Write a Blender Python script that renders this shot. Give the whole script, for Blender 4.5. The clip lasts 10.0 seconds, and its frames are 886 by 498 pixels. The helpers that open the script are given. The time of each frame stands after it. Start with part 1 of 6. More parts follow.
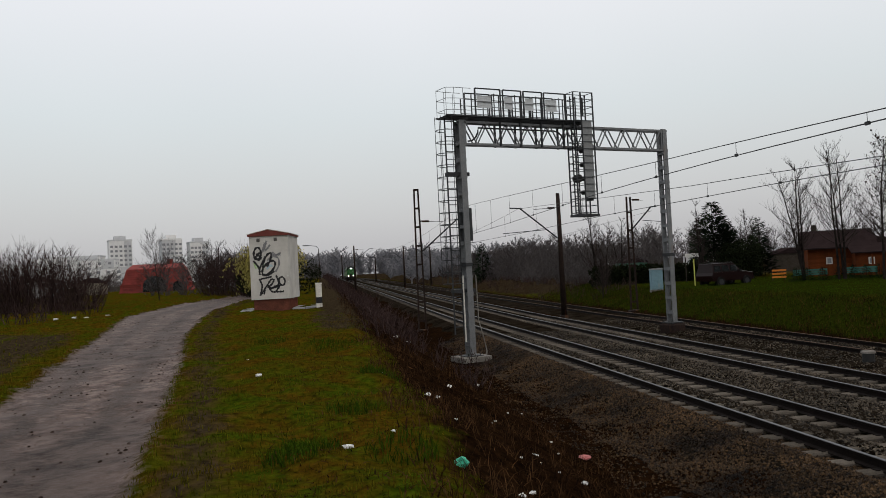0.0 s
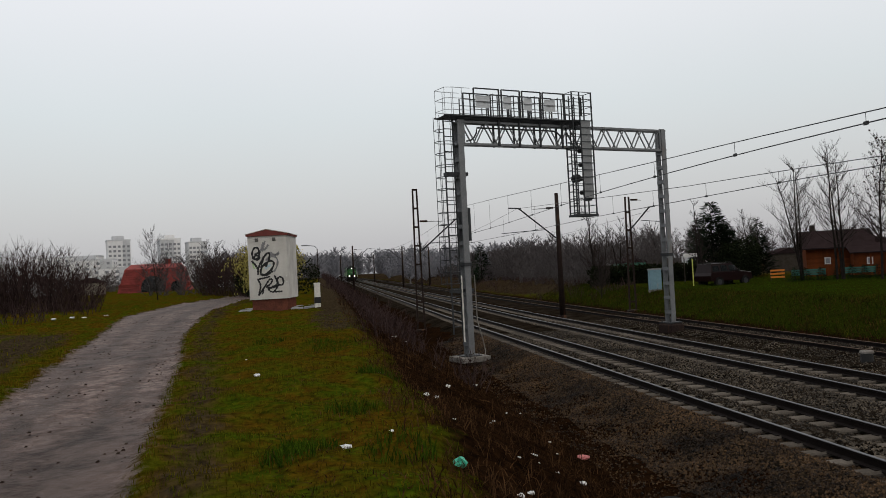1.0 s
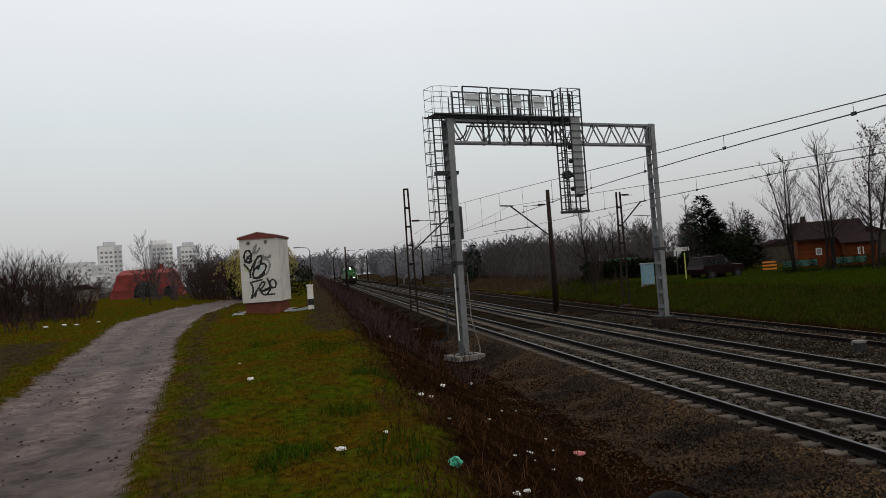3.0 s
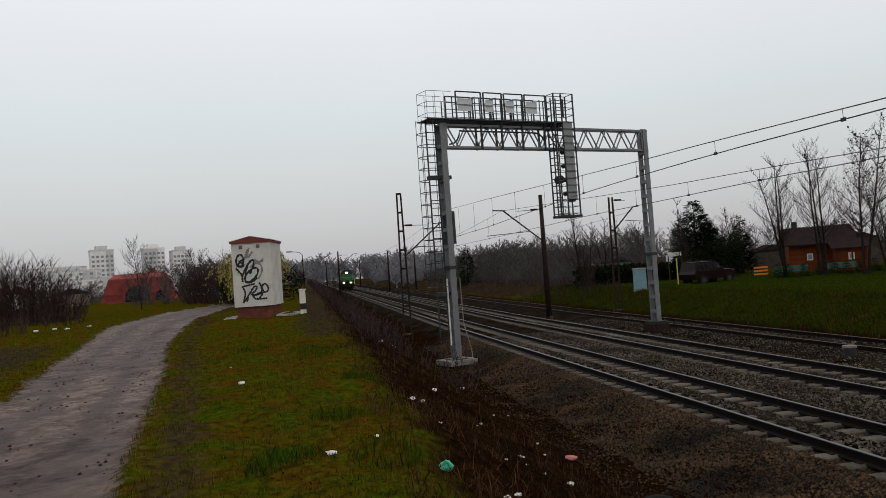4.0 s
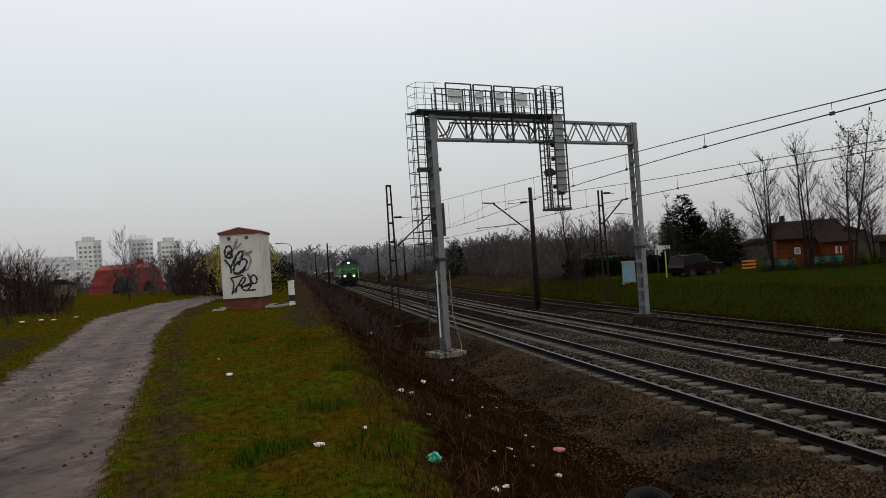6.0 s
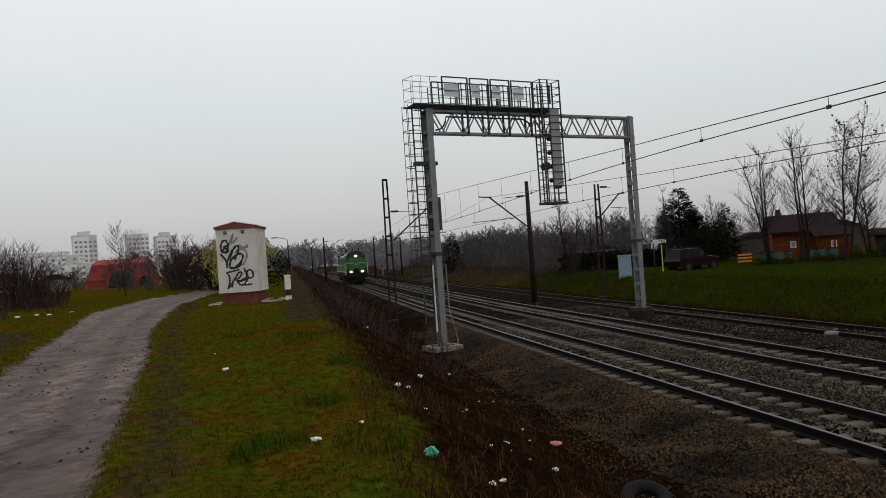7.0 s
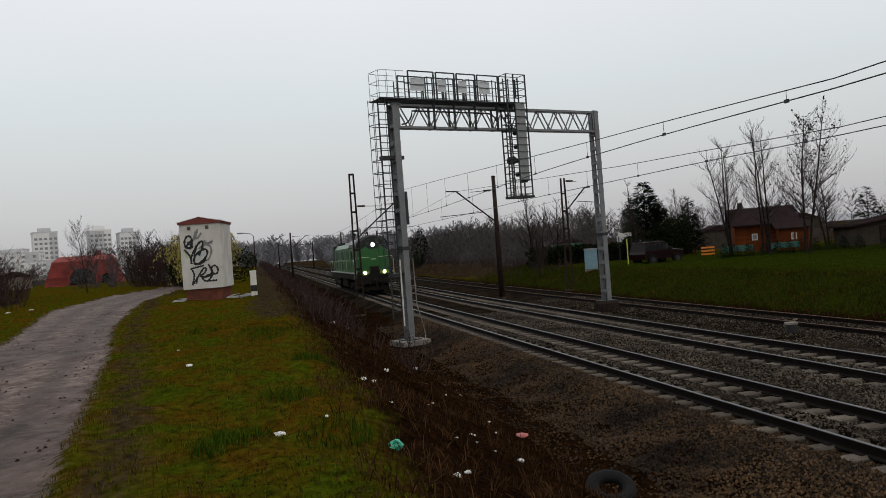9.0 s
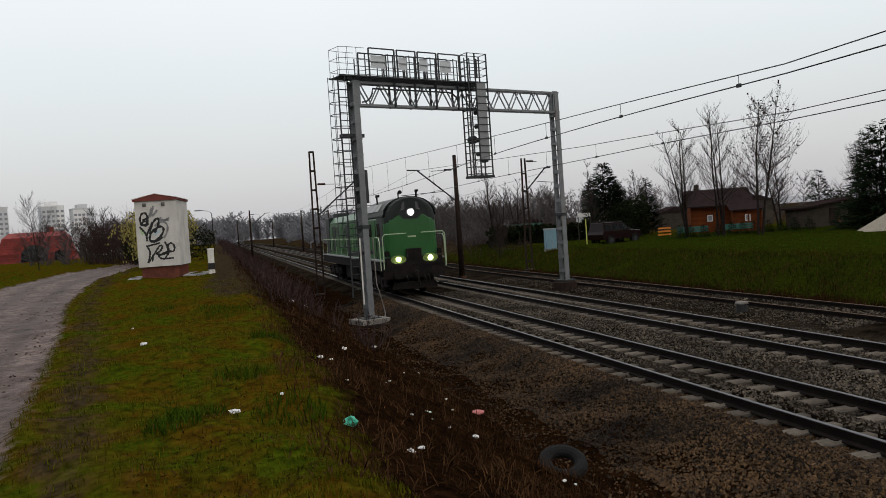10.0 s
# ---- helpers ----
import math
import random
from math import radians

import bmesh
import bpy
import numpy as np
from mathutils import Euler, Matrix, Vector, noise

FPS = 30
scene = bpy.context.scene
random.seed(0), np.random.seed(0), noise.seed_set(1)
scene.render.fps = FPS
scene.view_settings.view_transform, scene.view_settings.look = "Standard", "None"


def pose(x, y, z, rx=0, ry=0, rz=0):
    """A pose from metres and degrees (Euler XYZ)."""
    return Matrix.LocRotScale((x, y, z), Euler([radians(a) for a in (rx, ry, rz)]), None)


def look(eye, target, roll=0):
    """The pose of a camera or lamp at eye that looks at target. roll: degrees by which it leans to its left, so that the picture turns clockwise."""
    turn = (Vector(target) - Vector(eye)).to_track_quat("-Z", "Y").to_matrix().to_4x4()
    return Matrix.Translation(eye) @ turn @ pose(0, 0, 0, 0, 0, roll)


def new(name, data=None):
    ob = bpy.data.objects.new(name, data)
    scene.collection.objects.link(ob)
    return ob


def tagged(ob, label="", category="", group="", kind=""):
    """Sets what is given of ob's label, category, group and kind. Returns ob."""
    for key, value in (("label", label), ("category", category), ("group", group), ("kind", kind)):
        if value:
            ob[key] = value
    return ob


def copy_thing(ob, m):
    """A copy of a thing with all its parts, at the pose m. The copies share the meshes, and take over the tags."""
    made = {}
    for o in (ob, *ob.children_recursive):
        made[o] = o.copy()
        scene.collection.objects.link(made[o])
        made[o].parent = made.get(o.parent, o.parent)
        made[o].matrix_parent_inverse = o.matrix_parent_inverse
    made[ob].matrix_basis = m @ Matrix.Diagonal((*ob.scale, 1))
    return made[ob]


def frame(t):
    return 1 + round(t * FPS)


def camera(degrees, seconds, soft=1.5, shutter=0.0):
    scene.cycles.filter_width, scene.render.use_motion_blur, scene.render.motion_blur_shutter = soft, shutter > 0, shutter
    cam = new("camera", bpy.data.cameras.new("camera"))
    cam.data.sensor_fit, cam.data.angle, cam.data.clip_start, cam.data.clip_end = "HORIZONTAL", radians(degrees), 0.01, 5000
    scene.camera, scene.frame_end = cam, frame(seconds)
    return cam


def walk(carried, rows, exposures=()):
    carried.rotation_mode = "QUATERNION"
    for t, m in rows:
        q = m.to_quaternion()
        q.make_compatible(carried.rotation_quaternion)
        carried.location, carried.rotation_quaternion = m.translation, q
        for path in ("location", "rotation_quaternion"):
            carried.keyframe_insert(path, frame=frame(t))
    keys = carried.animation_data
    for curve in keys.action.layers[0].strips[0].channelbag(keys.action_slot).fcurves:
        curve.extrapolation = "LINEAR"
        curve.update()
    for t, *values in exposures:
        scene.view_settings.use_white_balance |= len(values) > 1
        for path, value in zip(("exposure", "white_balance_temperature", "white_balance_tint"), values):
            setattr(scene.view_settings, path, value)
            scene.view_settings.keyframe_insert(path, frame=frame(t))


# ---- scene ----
# ---- camera ----
cam = camera(60.0, 10.0, soft=0.9)
ROWS = [
    (0.0, 0.010, 0.024, 3.147, -9.004, 1.475, 2.959),
    (0.5, 0.005, 0.023, 3.149, -9.006, 1.359, 2.681),
    (1.0, 0.014, 0.038, 3.144, -9.105, 1.471, 2.955),
    (1.5, 0.016, 0.038, 3.145, -9.420, 1.309, 2.816),
    (2.0, 0.022, 0.042, 3.146, -9.236, 0.789, 2.784),
    (2.5, 0.032, 0.061, 3.148, -9.406, 1.001, 3.982),
    (4.0, 0.053, 0.049, 3.135, -10.133, 1.680, 4.091),
    (4.5, 0.059, 0.073, 3.127, -10.846, 1.428, 4.098),
    (5.0, 0.060, 0.071, 3.123, -10.807, 1.337, 4.209),
    (5.5, 0.063, 0.075, 3.127, -10.798, 1.211, 3.860),
    (7.0, 0.065, 0.099, 3.127, -11.181, 0.600, 3.945),
    (7.5, 0.087, 0.119, 3.114, -12.018, 0.338, 3.616),
    (8.0, 0.097, 0.117, 3.111, -12.086, 0.453, 5.217),
    (8.5, 0.094, 0.106, 3.116, -12.393, 0.425, 4.365),
    (9.0, 0.103, 0.088, 3.107, -13.572, 0.036, 4.305),
    (9.5, 0.121, 0.065, 3.114, -14.612, -0.658, 4.582),
    (10.0, 0.142, 0.001, 3.108, -16.451, -1.741, 3.905),
]
walk(cam, [(t, pose(x, y, z, 90 + pitch, roll, yaw)) for t, x, y, z, yaw, pitch, roll in ROWS], [(0.0, 0.0), (9.0, 0.0), (9.5, 0.12), (10.0, 0.18)])

# ---- light: overcast spring day ----
world = bpy.data.worlds.new("overcast")
scene.world = world
world.use_nodes = True
wn, wl = world.node_tree.nodes, world.node_tree.links
wn.clear()
w_out = wn.new("ShaderNodeOutputWorld")
w_sky = wn.new("ShaderNodeTexSky")
w_sky.sky_type, w_sky.sun_disc = "NISHITA", False
w_sky.sun_elevation, w_sky.sun_rotation = radians(48), radians(150)
w_sky.dust_density, w_sky.air_density = 6.0, 1.5
w_blue = wn.new("ShaderNodeBackground")
w_blue.inputs[1].default_value = 0.03
wl.new(w_sky.outputs[0], w_blue.inputs[0])
w_co = wn.new("ShaderNodeTexCoord")
w_sep = wn.new("ShaderNodeSeparateXYZ")
wl.new(w_co.outputs["Generated"], w_sep.inputs[0])
w_ramp = wn.new("ShaderNodeValToRGB")
for pos, col in ((0.0, (0.46, 0.45, 0.465, 1)), (0.07, (0.53, 0.535, 0.55, 1)), (0.20, (0.618, 0.648, 0.660, 1)), (0.36, (0.78, 0.772, 0.785, 1))):
    e = w_ramp.color_ramp.elements.new(pos)
    e.color = col
w_ramp.color_ramp.elements.remove(w_ramp.color_ramp.elements[0])
w_ramp.color_ramp.elements[len(w_ramp.color_ramp.elements) - 1].color = (0.60, 0.60, 0.605, 1)
wl.new(w_sep.outputs[2], w_ramp.inputs[0])
w_noise = wn.new("ShaderNodeTexNoise")
w_noise.inputs["Scale"].default_value, w_noise.inputs["Detail"].default_value = 1.6, 3
wl.new(w_co.outputs["Generated"], w_noise.inputs["Vector"])
w_map = wn.new("ShaderNodeMapRange")
w_map.inputs[3].default_value, w_map.inputs[4].default_value = 0.93, 1.07
wl.new(w_noise.outputs[0], w_map.inputs[0])
w_grey = wn.new("ShaderNodeBackground")
wl.new(w_ramp.outputs[0], w_grey.inputs[0])
wl.new(w_map.outputs[0], w_grey.inputs[1])
w_add = wn.new("ShaderNodeAddShader")
wl.new(w_grey.outputs[0], w_add.inputs[0])
wl.new(w_blue.outputs[0], w_add.inputs[1])
wl.new(w_add.outputs[0], w_out.inputs[0])
sun = new("sun", bpy.data.lights.new("sun", "SUN"))
sun.data.energy, sun.data.angle, sun.data.color = 0.5, radians(25), (1.0, 0.97, 0.93)
sun.matrix_world = look((0, 0, 40), (14, -22, 0))


# ---- materials ----
def material(name, base, rough=0.8, metal=0.0, var=0.25, scale=6.0, fine=60.0, bump=0.15, second=None, spec=0.3, random_tint=0.0, island=False, coat=0.0, emit=None, stain=None):
    m = bpy.data.materials.new(name)
    m.use_nodes = True
    n, l = m.node_tree.nodes, m.node_tree.links
    bsdf = n["Principled BSDF"]
    bsdf.inputs["Roughness"].default_value, bsdf.inputs["Metallic"].default_value = rough, metal
    bsdf.inputs["Specular IOR Level"].default_value = (0.0 if rough >= 0.85 else min(spec, 0.06)) if rough >= 0.7 else spec
    bsdf.inputs["Coat Weight"].default_value = coat
    co = n.new("ShaderNodeTexCoord")
    big = n.new("ShaderNodeTexNoise")
    big.inputs["Scale"].default_value, big.inputs["Detail"].default_value, big.inputs["Roughness"].default_value = scale, 6, 0.65
    l.new(co.outputs["Object"], big.inputs["Vector"])
    small = n.new("ShaderNodeTexNoise")
    small.inputs["Scale"].default_value, small.inputs["Detail"].default_value = fine, 4
    l.new(co.outputs["Object"], small.inputs["Vector"])
    ramp = n.new("ShaderNodeValToRGB")
    lo = second or [c * (1 - var) for c in base]
    ramp.color_ramp.elements[0].position, ramp.color_ramp.elements[0].color = 0.36, (*lo, 1)
    ramp.color_ramp.elements[1].position, ramp.color_ramp.elements[1].color = 0.62, (*base, 1)
    l.new(big.outputs[0], ramp.inputs[0])
    mul = n.new("ShaderNodeMix")
    mul.data_type, mul.blend_type = "RGBA", "MULTIPLY"
    mul.inputs[0].default_value = 1.0
    gr = n.new("ShaderNodeMapRange")
    gr.inputs[1].default_value, gr.inputs[2].default_value = 0.3, 0.7
    gr.inputs[3].default_value, gr.inputs[4].default_value = 1 - var, 1 + var
    l.new(small.outputs[0], gr.inputs[0])
    l.new(ramp.outputs[0], mul.inputs[6])
    l.new(gr.outputs[0], mul.inputs[7])
    col = mul.outputs[2]
    if stain:
        st = n.new("ShaderNodeTexNoise")
        st.inputs["Scale"].default_value, st.inputs["Detail"].default_value = stain[1], 8
        mp = n.new("ShaderNodeMapping")
        mp.inputs["Scale"].default_value = (1, 1, 0.25)
        l.new(co.outputs["Object"], mp.inputs[0])
        l.new(mp.outputs[0], st.inputs["Vector"])
        sr = n.new("ShaderNodeMapRange")
        sr.inputs[1].default_value, sr.inputs[2].default_value = stain[2], stain[2] + 0.12
        l.new(st.outputs[0], sr.inputs[0])
        mx = n.new("ShaderNodeMix")
        mx.data_type = "RGBA"
        l.new(sr.outputs[0], mx.inputs[0])
        l.new(col, mx.inputs[6])
        mx.inputs[7].default_value = (*stain[0], 1)
        col = mx.outputs[2]
    if random_tint:
        src = n.new("ShaderNodeNewGeometry").outputs["Random Per Island"] if island else n.new("ShaderNodeObjectInfo").outputs["Random"]
        rm = n.new("ShaderNodeMapRange")
        rm.inputs[3].default_value, rm.inputs[4].default_value = 1 - random_tint, 1 + random_tint
        l.new(src, rm.inputs[0])
        m2 = n.new("ShaderNodeMix")
        m2.data_type, m2.blend_type = "RGBA", "MULTIPLY"
        m2.inputs[0].default_value = 1.0
        l.new(col, m2.inputs[6])
        l.new(rm.outputs[0], m2.inputs[7])
        col = m2.outputs[2]
    l.new(col, bsdf.inputs["Base Color"])
    if bump:
        bm_ = n.new("ShaderNodeBump")
        bm_.inputs["Strength"].default_value, bm_.inputs["Distance"].default_value = bump, 0.02
        l.new(small.outputs[0], bm_.inputs["Height"])
        l.new(bm_.outputs[0], bsdf.inputs["Normal"])
    if emit:
        bsdf.inputs["Emission Color"].default_value = (*emit[0], 1)
        bsdf.inputs["Emission Strength"].default_value = emit[1]
    return m


def ground_material():
    """Grass, dead weeds, dark ditch soil and the worn dirt track, laid out by the sheet's own weights."""
    m = bpy.data.materials.new("ground")
    m.use_nodes = True
    n, l = m.node_tree.nodes, m.node_tree.links
    bsdf = n["Principled BSDF"]
    co = n.new("ShaderNodeTexCoord")

    def noise_at(scale, detail=6, rough=0.65):
        t = n.new("ShaderNodeTexNoise")
        t.inputs["Scale"].default_value, t.inputs["Detail"].default_value, t.inputs["Roughness"].default_value = scale, detail, rough
        l.new(co.outputs["Object"], t.inputs["Vector"])
        return t.outputs[0]

    def ramp_of(src, stops):
        r = n.new("ShaderNodeValToRGB")
        el = r.color_ramp.elements
        while len(el) < len(stops):
            el.new(0.5)
        for e_, (p_, c_) in zip(el, stops):
            e_.position, e_.color = p_, (*c_, 1)
        l.new(src, r.inputs[0])
        return r.outputs[0]

    def mixed(fac, a, b):
        x = n.new("ShaderNodeMix")
        x.data_type = "RGBA"
        l.new(fac, x.inputs[0])
        l.new(a, x.inputs[6])
        l.new(b, x.inputs[7])
        return x.outputs[2]

    def weight(name, wob, lo=0.35, hi=0.65):
        a = n.new("ShaderNodeAttribute")
        a.attribute_name = name
        ad = n.new("ShaderNodeMath")
        ad.operation = "MULTIPLY_ADD"
        l.new(wob, ad.inputs[0])
        ad.inputs[1].default_value = 0.9
        ad.inputs[2].default_value = -0.45
        ad2 = n.new("ShaderNodeMath")
        l.new(ad.outputs[0], ad2.inputs[0])
        l.new(a.outputs["Fac"], ad2.inputs[1])
        mr = n.new("ShaderNodeMapRange")
        mr.interpolation_type = "SMOOTHSTEP"
        mr.inputs[1].default_value, mr.inputs[2].default_value = lo, hi
        l.new(ad2.outputs[0], mr.inputs[0])
        return mr.outputs[0]

    n_big, n_mid, n_fine, n_grit, n_clump = noise_at(0.35), noise_at(1.7), noise_at(9.0), noise_at(45.0, 3), noise_at(4.2, 8, 0.75)
    patch = n.new("ShaderNodeMapRange")
    patch.inputs[1].default_value, patch.inputs[2].default_value = 0.40, 0.58
    l.new(n_mid, patch.inputs[0])
    patch_b = n.new("ShaderNodeMapRange")
    patch_b.inputs[1].default_value, patch_b.inputs[2].default_value = 0.40, 0.62
    l.new(n_big, patch_b.inputs[0])
    green = mixed(patch_b.outputs[0], ramp_of(n_fine, [(0.3, (0.009, 0.016, 0.001)), (0.7, (0.046, 0.066, 0.003))]), ramp_of(n_fine, [(0.3, (0.013, 0.015, 0.001)), (0.7, (0.062, 0.058, 0.004))]))
    grass = mixed(patch.outputs[0], green, ramp_of(n_fine, [(0.3, (0.018, 0.010, 0.001)), (0.7, (0.080, 0.046, 0.004))]))
    grass = mixed(weight("lush", n_mid), grass, ramp_of(n_fine, [(0.3, (0.004, 0.006, 0.0006)), (0.7, (0.024, 0.032, 0.003))]))
    soil = ramp_of(n_mid, [(0.3, (0.002, 0.001, 0.0006)), (0.5, (0.008, 0.004, 0.002)), (0.72, (0.024, 0.011, 0.005))])
    soil = mixed(n_grit, soil, ramp_of(n_fine, [(0.42, (0.0015, 0.0009, 0.0006)), (0.66, (0.026, 0.012, 0.005))]))
    dirt = ramp_of(n_clump, [(0.36, (0.022, 0.014, 0.011)), (0.47, (0.090, 0.060, 0.049)), (0.60, (0.180, 0.135, 0.118))])
    dirt = mixed(weight("wear", n_fine, 0.45, 0.75), dirt, ramp_of(n_fine, [(0.3, (0.026, 0.018, 0.014)), (0.7, (0.07, 0.052, 0.044))]))
    dirt = mixed(ramp_of(n_fine, [(0.50, (0.0, 0.0, 0.0)), (0.66, (0.8, 0.8, 0.8))]), dirt, ramp_of(n_grit, [(0.35, (0.030, 0.022, 0.019)), (0.65, (0.13, 0.10, 0.092))]))
    dirt = mixed(ramp_of(n_big, [(0.42, (0.0, 0.0, 0.0)), (0.62, (0.8, 0.8, 0.8))]), dirt, ramp_of(n_mid, [(0.40, (0.016, 0.010, 0.008)), (0.58, (0.085, 0.064, 0.056))]))
    mud = ramp_of(n_fine, [(0.32, (0.012, 0.009, 0.005)), (0.68, (0.050, 0.036, 0.020))])
    col = mixed(weight("thin", n_mid), grass, mud)
    col = mixed(weight("soil", n_mid), col, soil)
    wp = weight("path", n_fine)
    col = mixed(wp, col, dirt)
    l.new(col, bsdf.inputs["Base Color"])
    rr = n.new("ShaderNodeMapRange")
    rr.inputs[3].default_value, rr.inputs[4].default_value = 0.95, 0.55
    l.new(wp, rr.inputs[0])
    l.new(rr.outputs[0], bsdf.inputs["Roughness"])
    # the trodden track is damp and shines at a low angle
    sp = n.new("ShaderNodeMapRange")
    sp.inputs[3].default_value, sp.inputs[4].default_value = 0.0, 0.035
    l.new(wp, sp.inputs[0])
    l.new(sp.outputs[0], bsdf.inputs["Specular IOR Level"])
    b = n.new("ShaderNodeBump")
    b.inputs["Strength"].default_value, b.inputs["Distance"].default_value = 0.6, 0.05
    l.new(n_fine, b.inputs["Height"])
    l.new(b.outputs[0], bsdf.inputs["Normal"])
    return m


M_GROUND = ground_material()
M_BLADE = material("grass_blade", (0.046, 0.062, 0.003), 0.9, var=0.35, scale=0.8, fine=5, bump=0, second=(0.074, 0.047, 0.005), random_tint=0.5, island=True)
M_BANKGRASS = material("bank_grass_blade", (0.020, 0.031, 0.003), 0.9, var=0.35, scale=0.5, fine=5, bump=0, second=(0.038, 0.032, 0.005), random_tint=0.5, island=True)
M_TUFT = material("tuft_blade", (0.030, 0.056, 0.004), 0.9, var=0.3, scale=2, fine=9, bump=0, random_tint=0.4, island=True)
M_STALK = material("dry_stalk", (0.06, 0.031, 0.014), 0.9, var=0.4, scale=1, fine=9, bump=0, second=(0.014, 0.007, 0.004), random_tint=0.55, island=True)
M_BRUSH = material("dry_brush", (0.06, 0.04, 0.037), 0.95, var=0.3, scale=0.6, fine=7, bump=0, second=(0.024, 0.015, 0.014), random_tint=0.4, island=True)
M_STONE = material("ballast_stone", (0.058, 0.033, 0.014), 0.66, var=0.3, scale=0.5, fine=40, bump=0, second=(0.007, 0.004, 0.002), random_tint=0.95, island=True, spec=0.12)
M_STONEGREY = material("ballast_stone_grey", (0.074, 0.060, 0.044), 0.66, var=0.3, scale=0.5, fine=40, bump=0, second=(0.016, 0.012, 0.008), random_tint=0.95, island=True, spec=0.12)
M_BED = material("ballast_bed", (0.020, 0.0155, 0.011), 0.95, var=0.45, scale=1.2, fine=22, bump=0.9, second=(0.004, 0.003, 0.002))
M_SLEEPER = material("sleeper_concrete", (0.115, 0.10, 0.083), 0.9, var=0.25, scale=5, fine=60, second=(0.068, 0.06, 0.05), random_tint=0.25)
M_WOODSLEEPER = material("sleeper_wood", (0.022, 0.016, 0.012), 0.95, var=0.3, scale=4, fine=40, random_tint=0.3)
M_RAIL = material("rail_rust", (0.012, 0.009, 0.008), 0.7, metal=0.3, var=0.3, scale=3, fine=40)
M_RAILTOP = material("rail_polished", (0.085, 0.085, 0.09), 0.42, metal=0.9, var=0.2, scale=2, fine=50, bump=0.02)
M_RUSTTOP = material("rail_unused_top", (0.105, 0.070, 0.050), 0.7, metal=0.3, var=0.3, scale=2, fine=50)
M_STEEL = material("galvanised_steel", (0.17, 0.178, 0.185), 0.55, metal=0.35, var=0.18, scale=2, fine=30, bump=0.05, stain=((0.16, 0.13, 0.11), 2.0, 0.62))
M_STEELDARK = material("dark_steel", (0.036, 0.039, 0.042), 0.6, metal=0.4, var=0.25, scale=3, fine=30, bump=0.05)
M_PANEL = material("grey_sheet", (0.21, 0.22, 0.225), 0.5, metal=0.2, var=0.12, scale=1.5, fine=20, bump=0.03)
M_GREYPAINT = material("light_mesh_panel", (0.5, 0.53, 0.55), 0.6, var=0.08, scale=2, fine=20, bump=0.02)
M_RUSTPOST = material("rusty_steel", (0.03, 0.02, 0.016), 0.8, metal=0.2, var=0.35, scale=2.5, fine=25, second=(0.018, 0.013, 0.012), stain=((0.10, 0.050, 0.028), 1.5, 0.58))
M_CONCRETE = material("concrete", (0.22, 0.208, 0.19), 0.9, var=0.2, scale=2.5, fine=35, second=(0.12, 0.11, 0.098), stain=((0.13, 0.115, 0.10), 1.6, 0.58))
M_WIRE = material("wire", (0.035, 0.036, 0.038), 0.6, metal=0.4, var=0.1, bump=0)
M_KIOSK = material("kiosk_render", (0.55, 0.535, 0.5), 0.85, var=0.06, scale=1.3, fine=40, bump=0.1, second=(0.43, 0.415, 0.385), stain=((0.36, 0.345, 0.32), 1.7, 0.64))
M_PLINTH = material("plinth_red", (0.135, 0.050, 0.033), 0.85, var=0.25, scale=3, fine=40, second=(0.085, 0.034, 0.025))
M_ROOFRED = material("roof_red_brown", (0.165, 0.050, 0.042), 0.7, var=0.2, scale=3, fine=30)
M_SPRAY = material("black_spray_paint", (0.012, 0.012, 0.013), 0.55, var=0.2, bump=0)
M_SPRAYGREY = material("grey_spray_paint", (0.23, 0.23, 0.235), 0.8, var=0.3, scale=4, fine=20, bump=0)
M_SPRAYGREEN = material("green_spray_paint", (0.36, 0.52, 0.25), 0.8, var=0.2, bump=0)
M_SPRAYBLUE = material("pale_blue_spray_paint", (0.38, 0.50, 0.55), 0.8, var=0.2, bump=0)
M_WHITE = material("white_paint", (0.62, 0.60, 0.55), 0.7, var=0.12, scale=4, fine=30, stain=((0.36, 0.33, 0.28), 3, 0.6))
M_BLACK = material("black_paint", (0.012, 0.012, 0.012), 0.6, var=0.2, bump=0)
M_TILE = material("paving_slab", (0.27, 0.265, 0.26), 0.85, var=0.2, scale=4, fine=30, random_tint=0.18)
M_BARK = material("bark", (0.026, 0.021, 0.018), 0.95, var=0.35, scale=3, fine=30, second=(0.014, 0.012, 0.011))
M_TWIG = material("twigs", (0.042, 0.033, 0.03), 0.95, var=0.3, scale=1, fine=12, bump=0, random_tint=0.3, island=True)
# bare twigs of the far belt, greyed and lightened to paint in haze
M_FARTWIG = material("haze_greyed_bare_wood", (0.088, 0.079, 0.078), 0.95, var=0.25, scale=0.15, fine=3, bump=0, second=(0.060, 0.053, 0.052), random_tint=0.15, island=True)
# mist painted into the farthest trees: grey-blue, much paler than near twigs
M_MISTWOOD = material("haze_paled_far_wood", (0.20, 0.20, 0.215), 0.95, var=0.12, scale=0.1, fine=2, bump=0, second=(0.165, 0.165, 0.18), random_tint=0.10, island=True)
M_CLOD = material("dark_clods", (0.050, 0.036, 0.030), 0.95, var=0.3, bump=0, random_tint=0.6, island=True)
M_NEEDLE = material("conifer_needles", (0.013, 0.022, 0.011), 0.85, var=0.35, scale=1.0, fine=10, bump=0, random_tint=0.45, island=True)
M_HEDGE = material("hedge_leaves", (0.013, 0.017, 0.008), 0.85, var=0.35, scale=0.8, fine=8, bump=0, random_tint=0.45, island=True)
M_WILLOW = material("willow_catkins", (0.34, 0.3, 0.085), 0.85, var=0.25, scale=0.8, fine=8, bump=0, random_tint=0.4, island=True)
